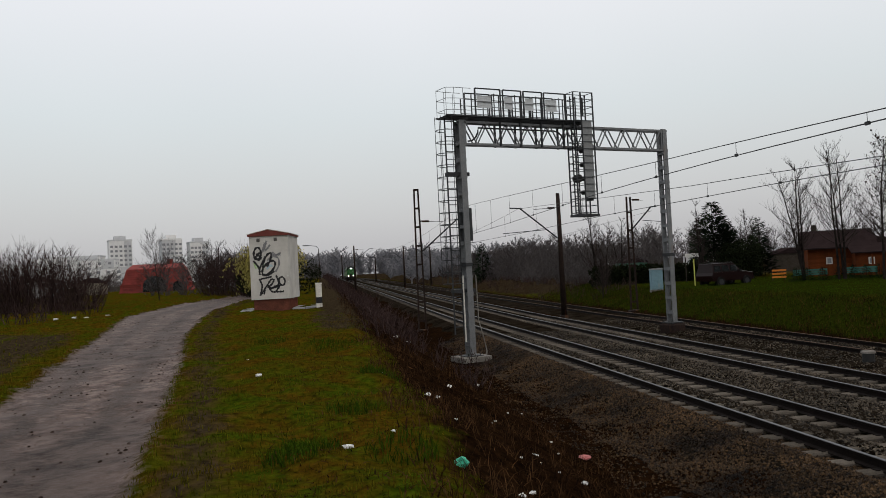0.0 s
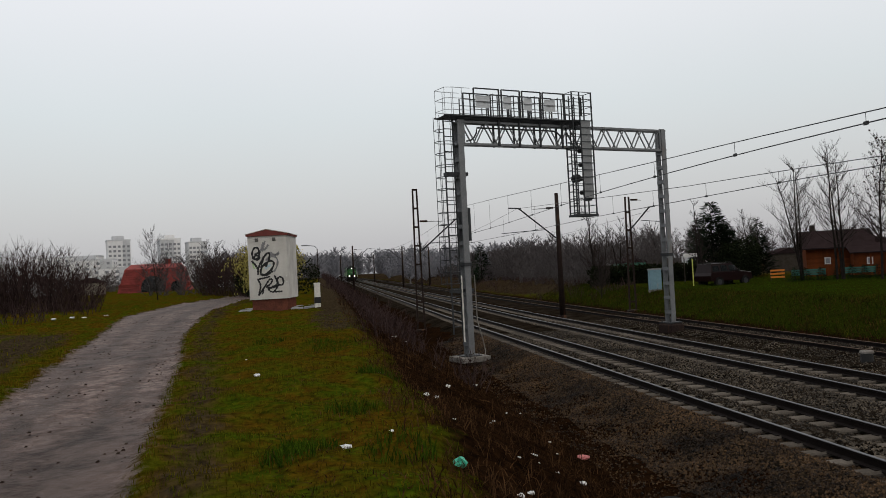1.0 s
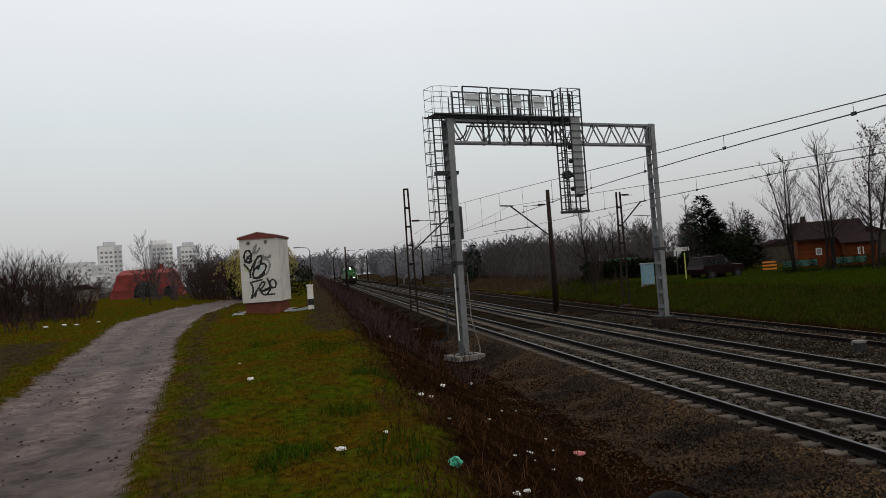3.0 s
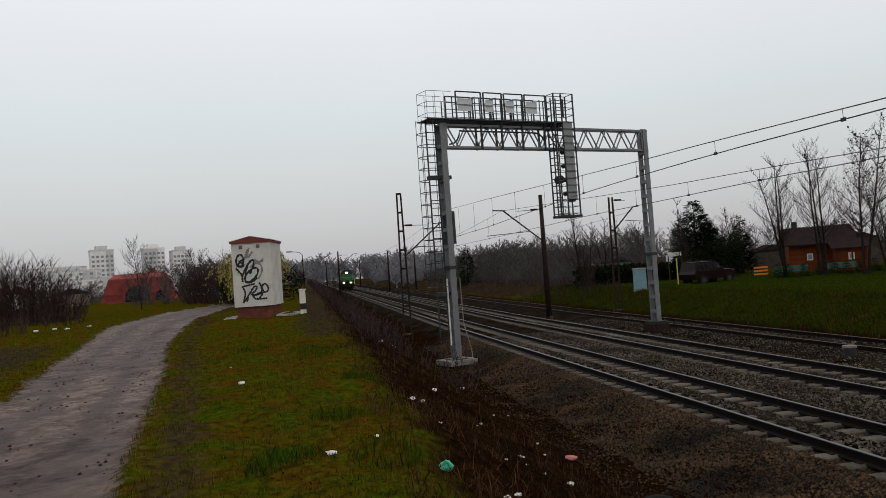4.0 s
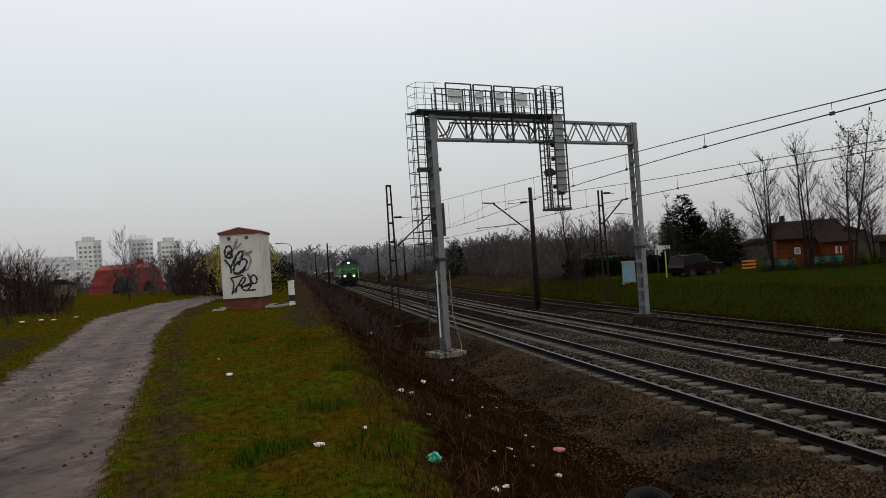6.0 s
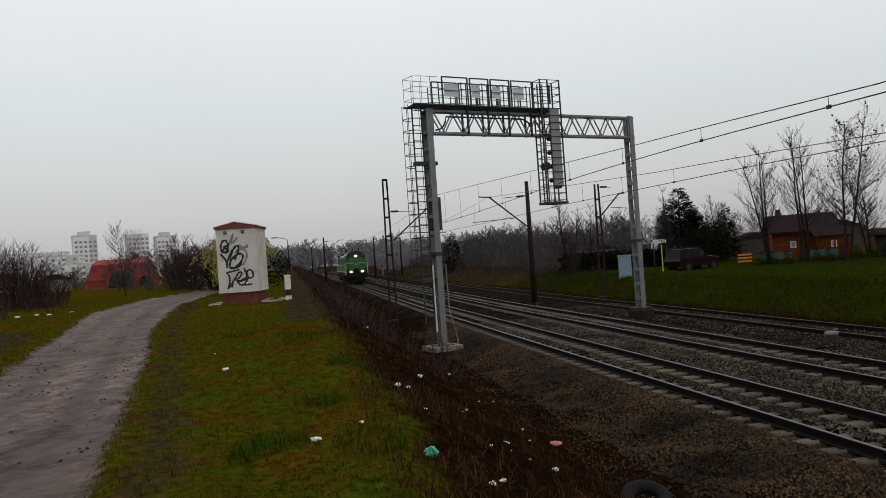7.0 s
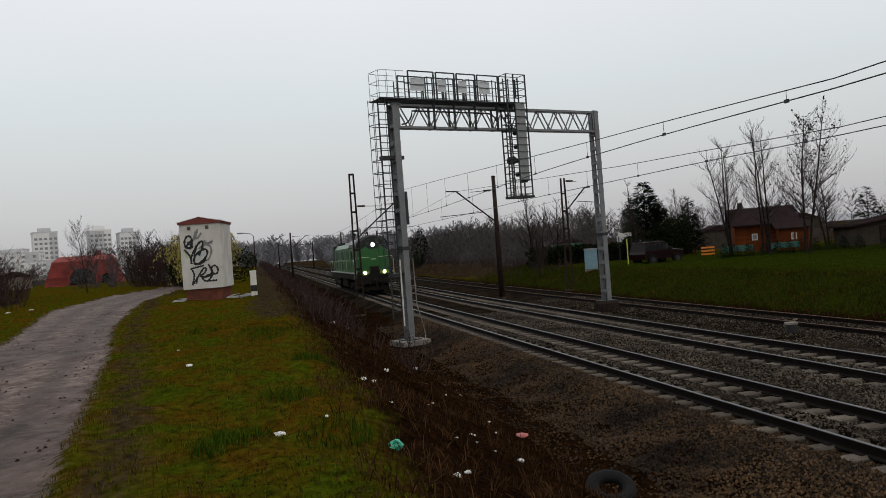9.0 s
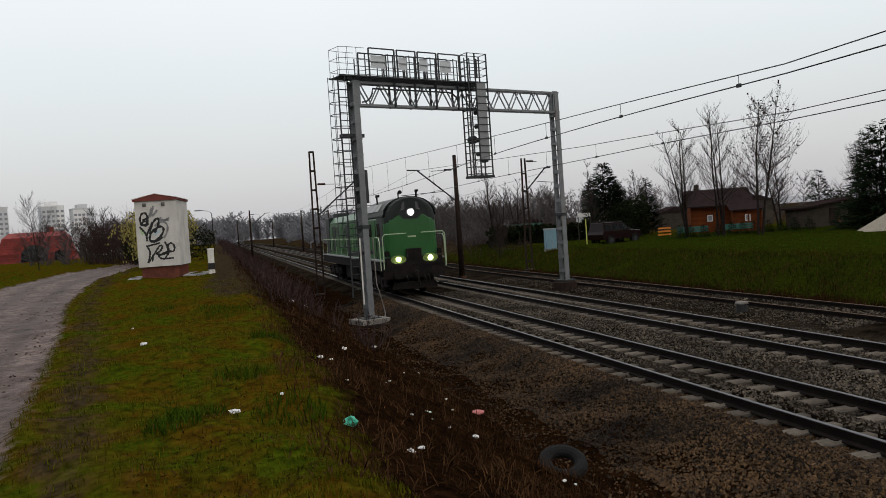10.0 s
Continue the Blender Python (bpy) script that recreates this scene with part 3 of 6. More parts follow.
# ---- signal gantry ----
def signal_gantry():
    L, H, deck = 10.51, 9.32, 9.43
    g = thing("signal_gantry", pose(5.67, 29.8, -0.36, 0, 0, 17.8), "grey lattice steel signal gantry spanning the tracks on two posts", "signal gantry")
    for x0, wid, base_z in ((0.0, 0.25, 0.0), (L, 0.24, 0.5)):
        for sy in (-0.2, 0.2):
            sh = Shape()
            sh.box((x0, sy, (H + base_z) / 2), (wid, 0.03, H - base_z))
            for sx in (-1, 1):
                sh.box((x0 + sx * (wid / 2 - 0.012), sy * 0.88, (H + base_z) / 2), (0.024, 0.05, H - base_z))
            part("post_channel", sh, M_STEEL, g)
        z, k = base_z + 0.5, 0
        plate = mesh_of("batten_plate", Shape().box((0, 0, 0), (0.016, 0.42, 0.15)), M_STEEL)
        while z < H - 0.8:
            for sx in (-1, 1):
                part("batten_plate", plate, None, g, at=pose(x0 + sx * (wid / 2 + 0.006), 0, z))
            z += 0.66
        part("base_plate", Shape().box((x0, 0, base_z + 0.035), (0.72, 0.72, 0.05)), M_STEELDARK, g)
        for sx in (-0.27, 0.27):
            for sy in (-0.27, 0.27):
                part("anchor_bolt", Shape().tube((x0 + sx, sy, base_z + 0.04), (x0 + sx, sy, base_z + 0.14), 0.022, n=6), M_STEELDARK, g)
        part("collar", Shape().box((x0, 0, 3.62), (wid + 0.07, 0.50, 0.14)), M_STEELDARK, g)
    part("foundation", Shape().box((0.0, 0, -0.07), (1.25, 1.15, 0.20), bevel=0.02), M_CONCRETE, g, "pale concrete foundation slab")
    part("foundation", Shape().box((L, 0, 0.20), (0.85, 0.85, 0.62), bevel=0.08), M_RUSTPOST, g, "dark stained concrete plinth")
    # trussed beam: four chords with zigzag bracing
    zt, zb, hw = H - 0.05, H - 0.93, 0.14
    for y in (-hw, hw):
        for z in (zt, zb):
            part("chord", Shape().box((L / 2, y, z), (L + 0.34, 0.09, 0.09)), M_STEEL, g)
    nb = 20
    for y in (-hw, hw):
        for k in range(nb):
            xa, xb = 0.2 + (L - 0.4) * k / nb, 0.2 + (L - 0.4) * (k + 1) / nb
            za, zb2 = (zb, zt) if k % 2 else (zt, zb)
            part("brace", Shape().bar((xa, y, za), (xb, y, zb2), 0.05, 0.04), M_STEEL, g)
    for k in range(0, nb + 1, 2):
        xa = 0.2 + (L - 0.4) * k / nb
        for z in (zt, zb):
            part("cross_tie", Shape().box((xa, 0, z), (0.05, 2 * hw, 0.05)), M_STEEL, g)
    for x0 in (L - 0.05, 0.05):
        part("end_plate", Shape().box((x0, -hw - 0.03, H - 0.45), (0.30, 0.03, 0.96)), M_STEEL, g)
    # knee brace arch under the deck
    pts = [(0.25 + 0.5 * math.sin(a), -hw - 0.06, zb + 0.1 + 0.55 * (1 - math.cos(a))) for a in (0, 0.4, 0.8, 1.2, 1.57)]
    pts += [(4.4, -hw - 0.06, zb + 0.65)] + [(4.4 + 0.5 * math.sin(a), -hw - 0.06, zb + 0.1 + 0.55 * math.cos(a)) for a in (0.4, 0.8, 1.2, 1.57)]
    part("cable_conduit", Shape().path(pts, 0.035), M_STEELDARK, g)
    for x in (1.76, 2.74, 3.76, 4.88):
        for y in (-hw - 0.08, hw + 0.08):
            part("hanger", Shape().box((x, y, H - 0.47), (0.07, 0.07, 1.02)), M_STEELDARK, g)
    # walkway
    x0, x1, yw = -0.80, 6.15, 0.44
    for k in range(5):
        xa, xb = x0 + (x1 - x0) * k / 5, x0 + (x1 - x0) * (k + 1) / 5
        gr = Shape()
        for q in range(5):
            gr.box(((xa + xb) / 2, -yw + 0.08 + q * 0.18, deck), (xb - xa - 0.02, 0.10, 0.03))
        part("grating", gr, M_STEELDARK, g)
    for y in (-yw, yw):
        part("deck_edge", Shape().box(((x0 + x1) / 2, y, deck + 0.03), (x1 - x0, 0.04, 0.06)), M_STEELDARK, g)
        for z in (0.30, 0.62):
            part("guard_rail", Shape().bar((0.36, y, deck + z), (5.15, y, deck + z), 0.026), M_STEEL, g)
        for x in (0.36, 1.62, 2.62, 3.64, 4.74):
            part("stanchion", Shape().box((x, y, deck + 0.46), (0.035, 0.035, 0.86)), M_STEELDARK, g)
        # framed bays of the railing
        for xa, xb in ((0.54, 1.70), (1.82, 2.69), (2.80, 3.71), (3.81, 4.86)):
            part("bay_top_rail", Shape().bar((xa, y, deck + 1.14), (xb, y, deck + 1.14), 0.045), M_STEELDARK, g)
            for x in (xa, xb):
                part("bay_post", Shape().box((x, y, deck + 0.57), (0.05, 0.05, 1.14)), M_STEELDARK, g)
            part("bay_inner_post", Shape().box((xb - 0.30, y, deck + 0.50), (0.032, 0.032, 0.92)), M_STEELDARK, g)
            part("bay_mid_rail", Shape().bar((xa, y, deck + 0.90), (xb - 0.05, y, deck + 0.90), 0.03), M_STEELDARK, g)
            if y < 0:
                part("mesh_panel", Shape().box(((xa + xb - 0.32) / 2, y + 0.03, deck + 0.62), (xb - xa - 0.5, 0.010, 0.50)), M_GREYPAINT, g, "pale wire mesh panel")
    # end cage over the ladder head
    for z in (0.25, 0.7, 1.12):
        pts = [(0.35, -yw, deck + z), (-0.4, -yw, deck + z), (-0.72, -0.35, deck + z), (-0.78, 0.35, deck + z), (-0.4, yw, deck + z), (0.35, yw, deck + z)]
        part("end_hoop", Shape().path(pts, 0.011), M_STEEL, g)
    for p in ((-0.4, -yw), (-0.72, -0.35), (-0.78, 0.35), (-0.4, yw), (0.0, -yw), (0.0, yw)):
        part("end_upright", Shape().bar((*p, deck), (*p, deck + 1.12), 0.014), M_STEEL, g)
    # caged ladder down the post
    lx, ly = -0.42, 0.05
    for sx in (-0.2, 0.2):
        part("ladder_rail", Shape().box((lx + sx, ly, (deck + 0.9) / 2), (0.045, 0.05, deck - 0.9)), M_STEELDARK, g)
    rung = mesh_of("rung", Shape().bar((-0.2, 0, 0), (0.2, 0, 0), 0.03), M_STEELDARK)
    z = 1.2
    while z < deck:
        part("rung", rung, None, g, at=pose(lx, ly, z))
        z += 0.30
    hoop = Shape()
    pts = [(-0.2, 0, 0), (-0.36, -0.2, 0), (-0.36, -0.5, 0), (-0.16, -0.7, 0), (0.16, -0.7, 0), (0.36, -0.5, 0), (0.36, -0.2, 0), (0.2, 0, 0)]
    hoop.path(pts, 0.016, 5)
    hm = mesh_of("cage_hoop", hoop, M_STEELDARK)
    z = 2.9
    while z < deck - 0.2:
        part("cage_hoop", hm, None, g, at=pose(lx, ly, z, 0, 0, -55))
        z += 0.46
    for p in ((-0.62, 0.02), (-0.33, 0.2), (-0.59, -0.42), (-0.2, -0.58)):
        part("cage_strap", Shape().box((lx + p[0], ly + p[1], (deck + 2.9) / 2), (0.02, 0.014, deck - 2.9)), M_STEELDARK, g)
    for z in (2.6, 7.2):
        part("ladder_bracket", Shape().box((lx + 0.25, ly, z), (0.95, 0.30, 0.14)), M_STEELDARK, g)
    for z in (5.2,):
        part("junction_box", Shape().box((0.20, -0.05, z), (0.14, 0.3, 1.3), bevel=0.02), M_STEELDARK, g, "tall dark cable box on the post")
    cable = [(0.24, -0.28, 3.2), (0.26, -0.3, 1.4), (0.42, -0.36, 0.7), (0.50, -0.4, 0.2), (0.45, -0.42, 0.0)]
    part("earth_cable", Shape().path(cable, 0.022), M_CONCRETE, g, "pale loose cable")
    part("wire_marker", Shape().box((-0.24, -0.1, 1.9), (0.045, 0.045, 2.6)), M_WHITE, g, "pale plastic conduit")
    # hanging signal cage
    cx0, cx1, cy0, cy1, cb = 5.18, 6.18, -0.60, -0.08, 5.47
    for x in (cx0, 5.56, cx1):
        for y in (cy0, cy1):
            part("cage_post", Shape().box((x, y, (cb + deck + 1.25) / 2), (0.048, 0.048, deck + 1.25 - cb)), M_STEELDARK, g)
    for k in range(18):
        z = cb + 0.1 + k * 0.30
        for y in (cy0, cy1):
            part("cage_bar", Shape().bar((cx0, y, z), (cx1, y, z), 0.024), M_STEELDARK, g)
        for x in (cx0, cx1):
            part("cage_bar", Shape().bar((x, cy0, z), (x, cy1, z), 0.024), M_STEELDARK, g)
    for k in range(13):
        part("cage_rung", Shape().bar((5.24, cy0 + 0.3, cb + 0.2 + k * 0.3), (5.50, cy0 + 0.3, cb + 0.2 + k * 0.3), 0.03), M_STEELDARK, g)
    for x in (5.24, 5.50):
        part("cage_ladder_rail", Shape().bar((x, cy0 + 0.3, cb), (x, cy0 + 0.3, deck + 1.1), 0.04), M_STEELDARK, g)
    part("cage_floor", Shape().box(((cx0 + cx1) / 2, (cy0 + cy1) / 2, cb - 0.02), (cx1 - cx0 + 0.1, cy1 - cy0 + 0.1, 0.10)), M_STEELDARK, g)
    part("signal_back_panel", Shape().box((5.84, cy0 + 0.05, cb + 2.35), (0.54, 0.04, 3.3), bevel=0.01), M_PANEL, g, "plain grey sheet back of the signal")
    head = part("signal_head", Shape().box((5.95, -0.36, cb + 1.9), (0.2, 0.36, 2.6), bevel=0.04), M_STEELDARK, g)
    for k in range(4):
        part("lens_hood", Shape().tube((5.95, -0.2, cb + 1.0 + k * 0.6), (5.95, 0.1, cb + 1.0 + k * 0.6), 0.10, 0.10, 10), M_BLACK, head)
    part("lamp_unit", Shape().tube((5.38, -0.5, cb + 1.55), (5.38, -0.2, cb + 1.55), 0.17, 0.17, 10), M_BLACK, g)
    part("small_sign", Shape().box((6.05, cy1 + 0.02, deck + 0.75), (0.10, 0.02, 0.8)), M_STEELDARK, g)
    return g


signal_gantry()


# ---- overhead line ----
def lattice_mast(x, y, h, side, arm_z=5.0, reach=2.9, climb=1.95):
    m = thing("lattice_mast", pose(x, y, float(land(x, y)) - 0.1, 0, 0, 0), "slender dark lattice steel catenary mast beside the track", "catenary mast", "overhead line masts")
    for s in (-1, 1):
        part("leg", Shape().bar((s * 0.22, 0, 0), (s * 0.12, 0, h), 0.08, 0.10), M_RUSTPOST, m)
    z = 0.7
    while z < h:
        w = 0.22 - 0.10 * z / h
        part("batten", Shape().box((0, -0.02, z), (2 * w, 0.05, 0.12)), M_RUSTPOST, m)
        z += 1.15
    part("foot", Shape().box((0, 0, 0.05), (0.7, 0.5, 0.26), bevel=0.05), M_RUSTPOST, m)
    add_arm(m, side, arm_z, h, reach, climb)
    return m


def add_arm(m, side, arm_z, h, reach=2.9, climb=1.95):
    x_in = side * 0.15
    part("arm_strut", Shape().tube((x_in, 0, arm_z), (side * reach * 0.86, 0, arm_z + climb), 0.05, n=6), M_STEELDARK, m)
    part("arm_tip", Shape().tube((side * reach * 0.80, 0, arm_z + climb - 0.02), (side * reach * 1.08, 0, arm_z + climb + 0.03), 0.045, n=6), M_STEELDARK, m)
    part("arm_tie", Shape().tube((x_in, 0, arm_z + 1.9), (side * reach * 0.55, 0, arm_z + 1.85), 0.018, n=5), M_STEELDARK, m)
    part("insulator", Shape().tube((side * 0.25, 0, arm_z + 1.9), (side * 0.7, 0, arm_z + 1.89), 0.06, n=8), M_RUSTPOST, m)
    part("steady_arm", Shape().tube((side * 0.9, 0, arm_z + 0.55), (side * reach * 1.25, 0, arm_z + 0.42), 0.022, n=5), M_STEELDARK, m)


def round_mast(x, y, h, side, base=-0.3, arm_z=5.0, label="dark brown concrete catenary mast with a bent bracket arm", mat=None):
    m = thing("catenary_mast", pose(x, y, base), label, "catenary mast", "overhead line masts")
    mat = mat or M_RUSTPOST
    part("shaft", Shape().tube((0, 0, 0), (0, 0, h), 0.20, 0.12, 10), mat, m, smooth=True)
    part("cap", Shape().tube((0, 0, h), (0, 0, h + 0.06), 0.14, 0.10, 8), mat, m)
    part("foot", Shape().tube((0, 0, -0.2), (0, 0, 0.16), 0.32, 0.28, 10), M_RUSTPOST, m)
    add_arm(m, side, arm_z, h)
    return m


lattice_mast(5.98, 46.8, 8.8, 1, 4.9)
round_mast(14.85, 46.3, 7.75, -1, -0.3, 5.0)
lattice_mast(19.75, 46.9, 7.45, 1, 5.35, 1.75, 1.4)
for x, y, h, side in ((5.5, 128.0, 7.6, 1), (14.8, 138.0, 7.4, -1), (5.5, 205.0, 7.8, 1), (14.8, 212.0, 7.6, -1), (19.9, 140.0, 7.2, -1)):
    round_mast(x, y, h, side, float(rise(y)) - 0.3, 5.1, "distant dark catenary mast beside the track", M_RUSTPOST)


def overhead_line(x, ys, carrier, contact, first):
    w = thing("overhead_wires", pose(0, 0, 0), "thin overhead contact wire hung from a sagging carrier wire", "overhead line", "overhead lines")
    c_pts, m_pts = [], []
    for y in list(np.arange(-30, 46, 2.0)) + [46.6]:
        c_pts.append((x, y, float(np.interp(y, ys, contact))))
        m_pts.append((x, y, float(np.interp(y, ys, carrier))))
    drops = [((x, y, float(np.interp(y, ys, contact))), (x, y, float(np.interp(y, ys, carrier)))) for y in np.arange(first, 45, 3.95)]
    masts = [46.6, 130.0, 207.0, 300.0]
    for a, b in zip(masts, masts[1:]):
        for k in range(1, 23):
            t = k / 22
            y = a + (b - a) * t
            m_pts.append((x, y, carrier[-1] - 1.2 + 1.2 * (2 * t - 1) ** 2 + float(rise(y))))
            c_pts.append((x, y, contact[-1] + float(rise(y))))
            if k % 3 == 1:
                drops.append((c_pts[-1], m_pts[-1]))
    part("carrier_wire", Shape().path(m_pts, 0.010, 4), M_WIRE, w)
    part("contact_wire", Shape().path(c_pts, 0.011, 4), M_WIRE, w)
    for a, b in drops:
        part("dropper", Shape().tube(a, b, 0.006, n=4), M_WIRE, w)
        part("clamp", Shape().box(a, (0.03, 0.10, 0.06)), M_WIRE, w)


overhead_line(TRACK_X[0], (-30, 0, 10, 15, 19, 23, 36, 46.6), (6.9, 5.35, 5.26, 5.5, 5.66, 5.84, 6.45, 6.9), (5.0, 5.05, 5.11, 5.23, 5.27, 5.28, 5.12, 5.1), -12.6)
overhead_line(TRACK_X[1] - 0.3, (-30, 0, 14, 19, 24, 32.5, 46.6), (6.8, 5.1, 5.08, 5.3, 5.49, 5.92, 6.65), (4.9, 4.85, 4.91, 5.0, 5.04, 5.12, 5.1), -12.6)
siding = thing("siding_wires", pose(0, 0, 0), "single thin overhead wire over the siding", "overhead line", "overhead lines")
part("contact_wire", Shape().path([(21.3, 46.9, 6.2), (21.6, 64, 5.7), (21.6, 80, 5.5), (21.6, 96, 5.7), (21.6, 110, 6.1)], 0.009, 4), M_WIRE, siding)


# ---- relay kiosk with spray-painted front ----
def kiosk():
    k = thing("relay_kiosk", pose(-2.0, 31.0, 1.84, 0, 0, -8), "white rendered equipment kiosk with red plinth, gabled roof and sprayed graffiti", "kiosk")
    W, D, H0, H1 = 1.53, 2.2, 0.46, 2.98
    part("plinth", Shape().box((0, D / 2, H0 / 2 - 0.1), (W - 0.16, D - 0.16, H0 + 0.2), bevel=0.01), M_PLINTH, k, "dull red painted plinth")
    part("wall", Shape().box((0, D / 2, (H0 + H1) / 2), (W, D, H1 - H0), bevel=0.012), M_KIOSK, k)
    out = [(-W / 2 - 0.05, H1 - 0.02), (W / 2 + 0.05, H1 - 0.02), (W / 2 + 0.05, H1 + 0.05), (0, H1 + 0.22), (-W / 2 - 0.05, H1 + 0.05)]
    part("roof", Shape().prism(out, -0.06, D + 0.06), M_ROOFRED, k, "red-brown shallow gabled roof")
    for s in (-1, 1):
        a = Shape()
        a.add([(s * (W / 2 + 0.07), -0.07, H1 + 0.052), (0, -0.07, H1 + 0.232), (0, D + 0.07, H1 + 0.232), (s * (W / 2 + 0.07), D + 0.07, H1 + 0.052), (s * (W / 2 + 0.07), -0.07, H1 + 0.075), (0, -0.07, H1 + 0.255), (0, D + 0.07, H1 + 0.255), (s * (W / 2 + 0.07), D + 0.07, H1 + 0.075)], [(0, 1, 2, 3), (4, 5, 6, 7), (0, 1, 5, 4), (3, 2, 6, 7), (0, 3, 7, 4)])
        part("roof_sheet", a, M_WHITE, k, "thin pale roof covering")
    for x in (-0.40, 0.28):
        v = part("vent", Shape().box((x, -0.012, H1 - 0.17), (0.13, 0.03, 0.14)), M_CONCRETE, k)
        for q in range(3):
            part("louvre", Shape().box((x, -0.03, H1 - 0.21 + q * 0.04), (0.11, 0.012, 0.014)), M_STEELDARK, v)
    for x, z in ((W / 2 + 0.008, 1.35), (W / 2 + 0.008, 1.12)):
        part("reflector", Shape().tube((W / 2 - 0.05, -0.004, z), (W / 2 - 0.05, -0.02, z), 0.028, n=8), M_PLASTIC, k, "small white round stud")

    def stroke(name, pts, width, mat, layer):
        sh = Shape()
        y = -0.004 - 0.0012 * layer
        p = [Vector((a, 0, b)) for a, b in pts]
        left, right = [], []
        for i, c in enumerate(p):
            d = (p[min(i + 1, len(p) - 1)] - p[max(i - 1, 0)]).normalized()
            nrm = Vector((-d.z, 0, d.x))
            wv = width * (0.75 + 0.25 * math.sin(i * 1.7)) / 2
            left.append((c.x + nrm.x * wv, y, c.z + nrm.z * wv))
            right.append((c.x - nrm.x * wv, y, c.z - nrm.z * wv))
        n = len(p)
        vs = left + right
        sh.add(vs + [(a, b - 0.001, c) for a, b, c in vs], [(i, i + 1, n + i + 1, n + i) for i in range(n - 1)] + [(2 * n + i, 2 * n + i + 1, 3 * n + i + 1, 3 * n + i) for i in range(n - 1)])
        part(name, sh, mat, k)

    def on_wall(px, py):
        return (px - 40 - (py - 55) * 0.03) / 242 * W - W / 2, H1 - (py - 55) / 360 * (H1 - H0)

    def curve(ctrl, n=8):
        out = []
        c = [ctrl[0]] + list(ctrl) + [ctrl[-1]]
        for i in range(1, len(c) - 2):
            for j in range(n):
                t = j / n
                q = [0.5 * (2 * c[i][a] + (c[i + 1][a] - c[i - 1][a]) * t + (2 * c[i - 1][a] - 5 * c[i][a] + 4 * c[i + 1][a] - c[i + 2][a]) * t * t + (3 * c[i][a] - c[i - 1][a] - 3 * c[i + 1][a] + c[i + 2][a]) * t ** 3) for a in (0, 1)]
                out.append(on_wall(*q))
        return out + [on_wall(*ctrl[-1])]

    def ring(cx, cy, a, b, tilt, start=0, end=360):
        out = []
        for d in range(start, end + 1, 15):
            u, v = a * math.cos(radians(d)), b * math.sin(radians(d))
            out.append(on_wall(cx + u * math.cos(tilt) - v * math.sin(tilt), cy + u * math.sin(tilt) + v * math.cos(tilt)))
        return out

    for i, (a, b) in enumerate((((130, 145), (150, 85)), ((118, 150), (140, 95)), ((140, 140), (172, 108)), ((180, 175), (238, 155)), ((185, 160), (236, 166)), ((165, 200), (190, 150)))):
        stroke("sprayed_shade", curve([a, ((a[0] + b[0]) / 2, (a[1] + b[1]) / 2 + 4), b]), 0.10, M_SPRAYGREY, 0)
    for a in ((70, 205, 82, 240), (76, 200, 95, 238), (130, 215, 128, 250)):
        stroke("green_spray", curve([(a[0], a[1]), ((a[0] + a[2]) / 2, (a[1] + a[3]) / 2), (a[2], a[3])]), 0.07, M_SPRAYGREEN, 1)
    stroke("blue_spray", curve([(150, 245), (165, 230), (185, 225)]), 0.12, M_SPRAYBLUE, 1)
    stroke("grey_sweep", ring(178, 230, 62, 40, -0.9, -80, 110), 0.09, M_SPRAYGREY, 1)
    black = [
        ring(92, 155, 22, 34, 0.1), ring(98, 178, 16, 12, 0.2), curve([(78, 182), (95, 188), (118, 178)]), curve([(84, 160), (96, 157), (110, 150)]),
        curve([(66, 195), (85, 215), (102, 240), (106, 275)]), curve([(104, 245), (118, 215), (130, 195), (142, 172)]),
        ring(152, 198, 17, 48, 0.45, 100, 400), ring(162, 238, 26, 50, 0.85), curve([(120, 270), (132, 279), (160, 278), (196, 258)]),
    ]
    lower = [
        curve([(100, 302), (130, 297), (160, 292), (180, 288)]), curve([(102, 300), (118, 330), (116, 360), (106, 392)]), curve([(106, 392), (125, 370), (140, 350), (150, 338)]),
        curve([(136, 352), (134, 372), (128, 386)]), curve([(150, 338), (175, 305), (192, 308), (180, 330), (160, 342)]), curve([(152, 345), (185, 352), (215, 345), (238, 338)]),
        ring(243, 316, 18, 24, -0.3), curve([(205, 283), (215, 300), (222, 330), (205, 350)]), curve([(160, 345), (180, 372), (215, 375), (254, 374)]), curve([(170, 360), (195, 345), (228, 340), (205, 372)]),
    ]
    for i, pts in enumerate(black + lower):
        stroke("black_spray_line", pts, 0.088 if i > 8 else 0.10, M_SPRAY, 2 + i % 4)


kiosk()
apron = thing("paved_apron", pose(-1.95, 31.2, 1.86), "ring of pale concrete slabs laid round a kiosk", "paving", kind="structure")
slab = mesh_of("slab", Shape().box((0, 0, 0), (0.47, 0.47, 0.08), bevel=0.012), M_TILE)
for i in range(-2, 4):
    for j in range(0, 5):
        if not (-2 < i < 2 and 0 <= j < 5):
            part("slab", slab, None, apron, at=pose(i * 0.5 + random.uniform(-0.01, 0.01), j * 0.5, random.uniform(-0.01, 0.02), random.uniform(-1, 1), random.uniform(-1, 1), random.uniform(-1, 1)))


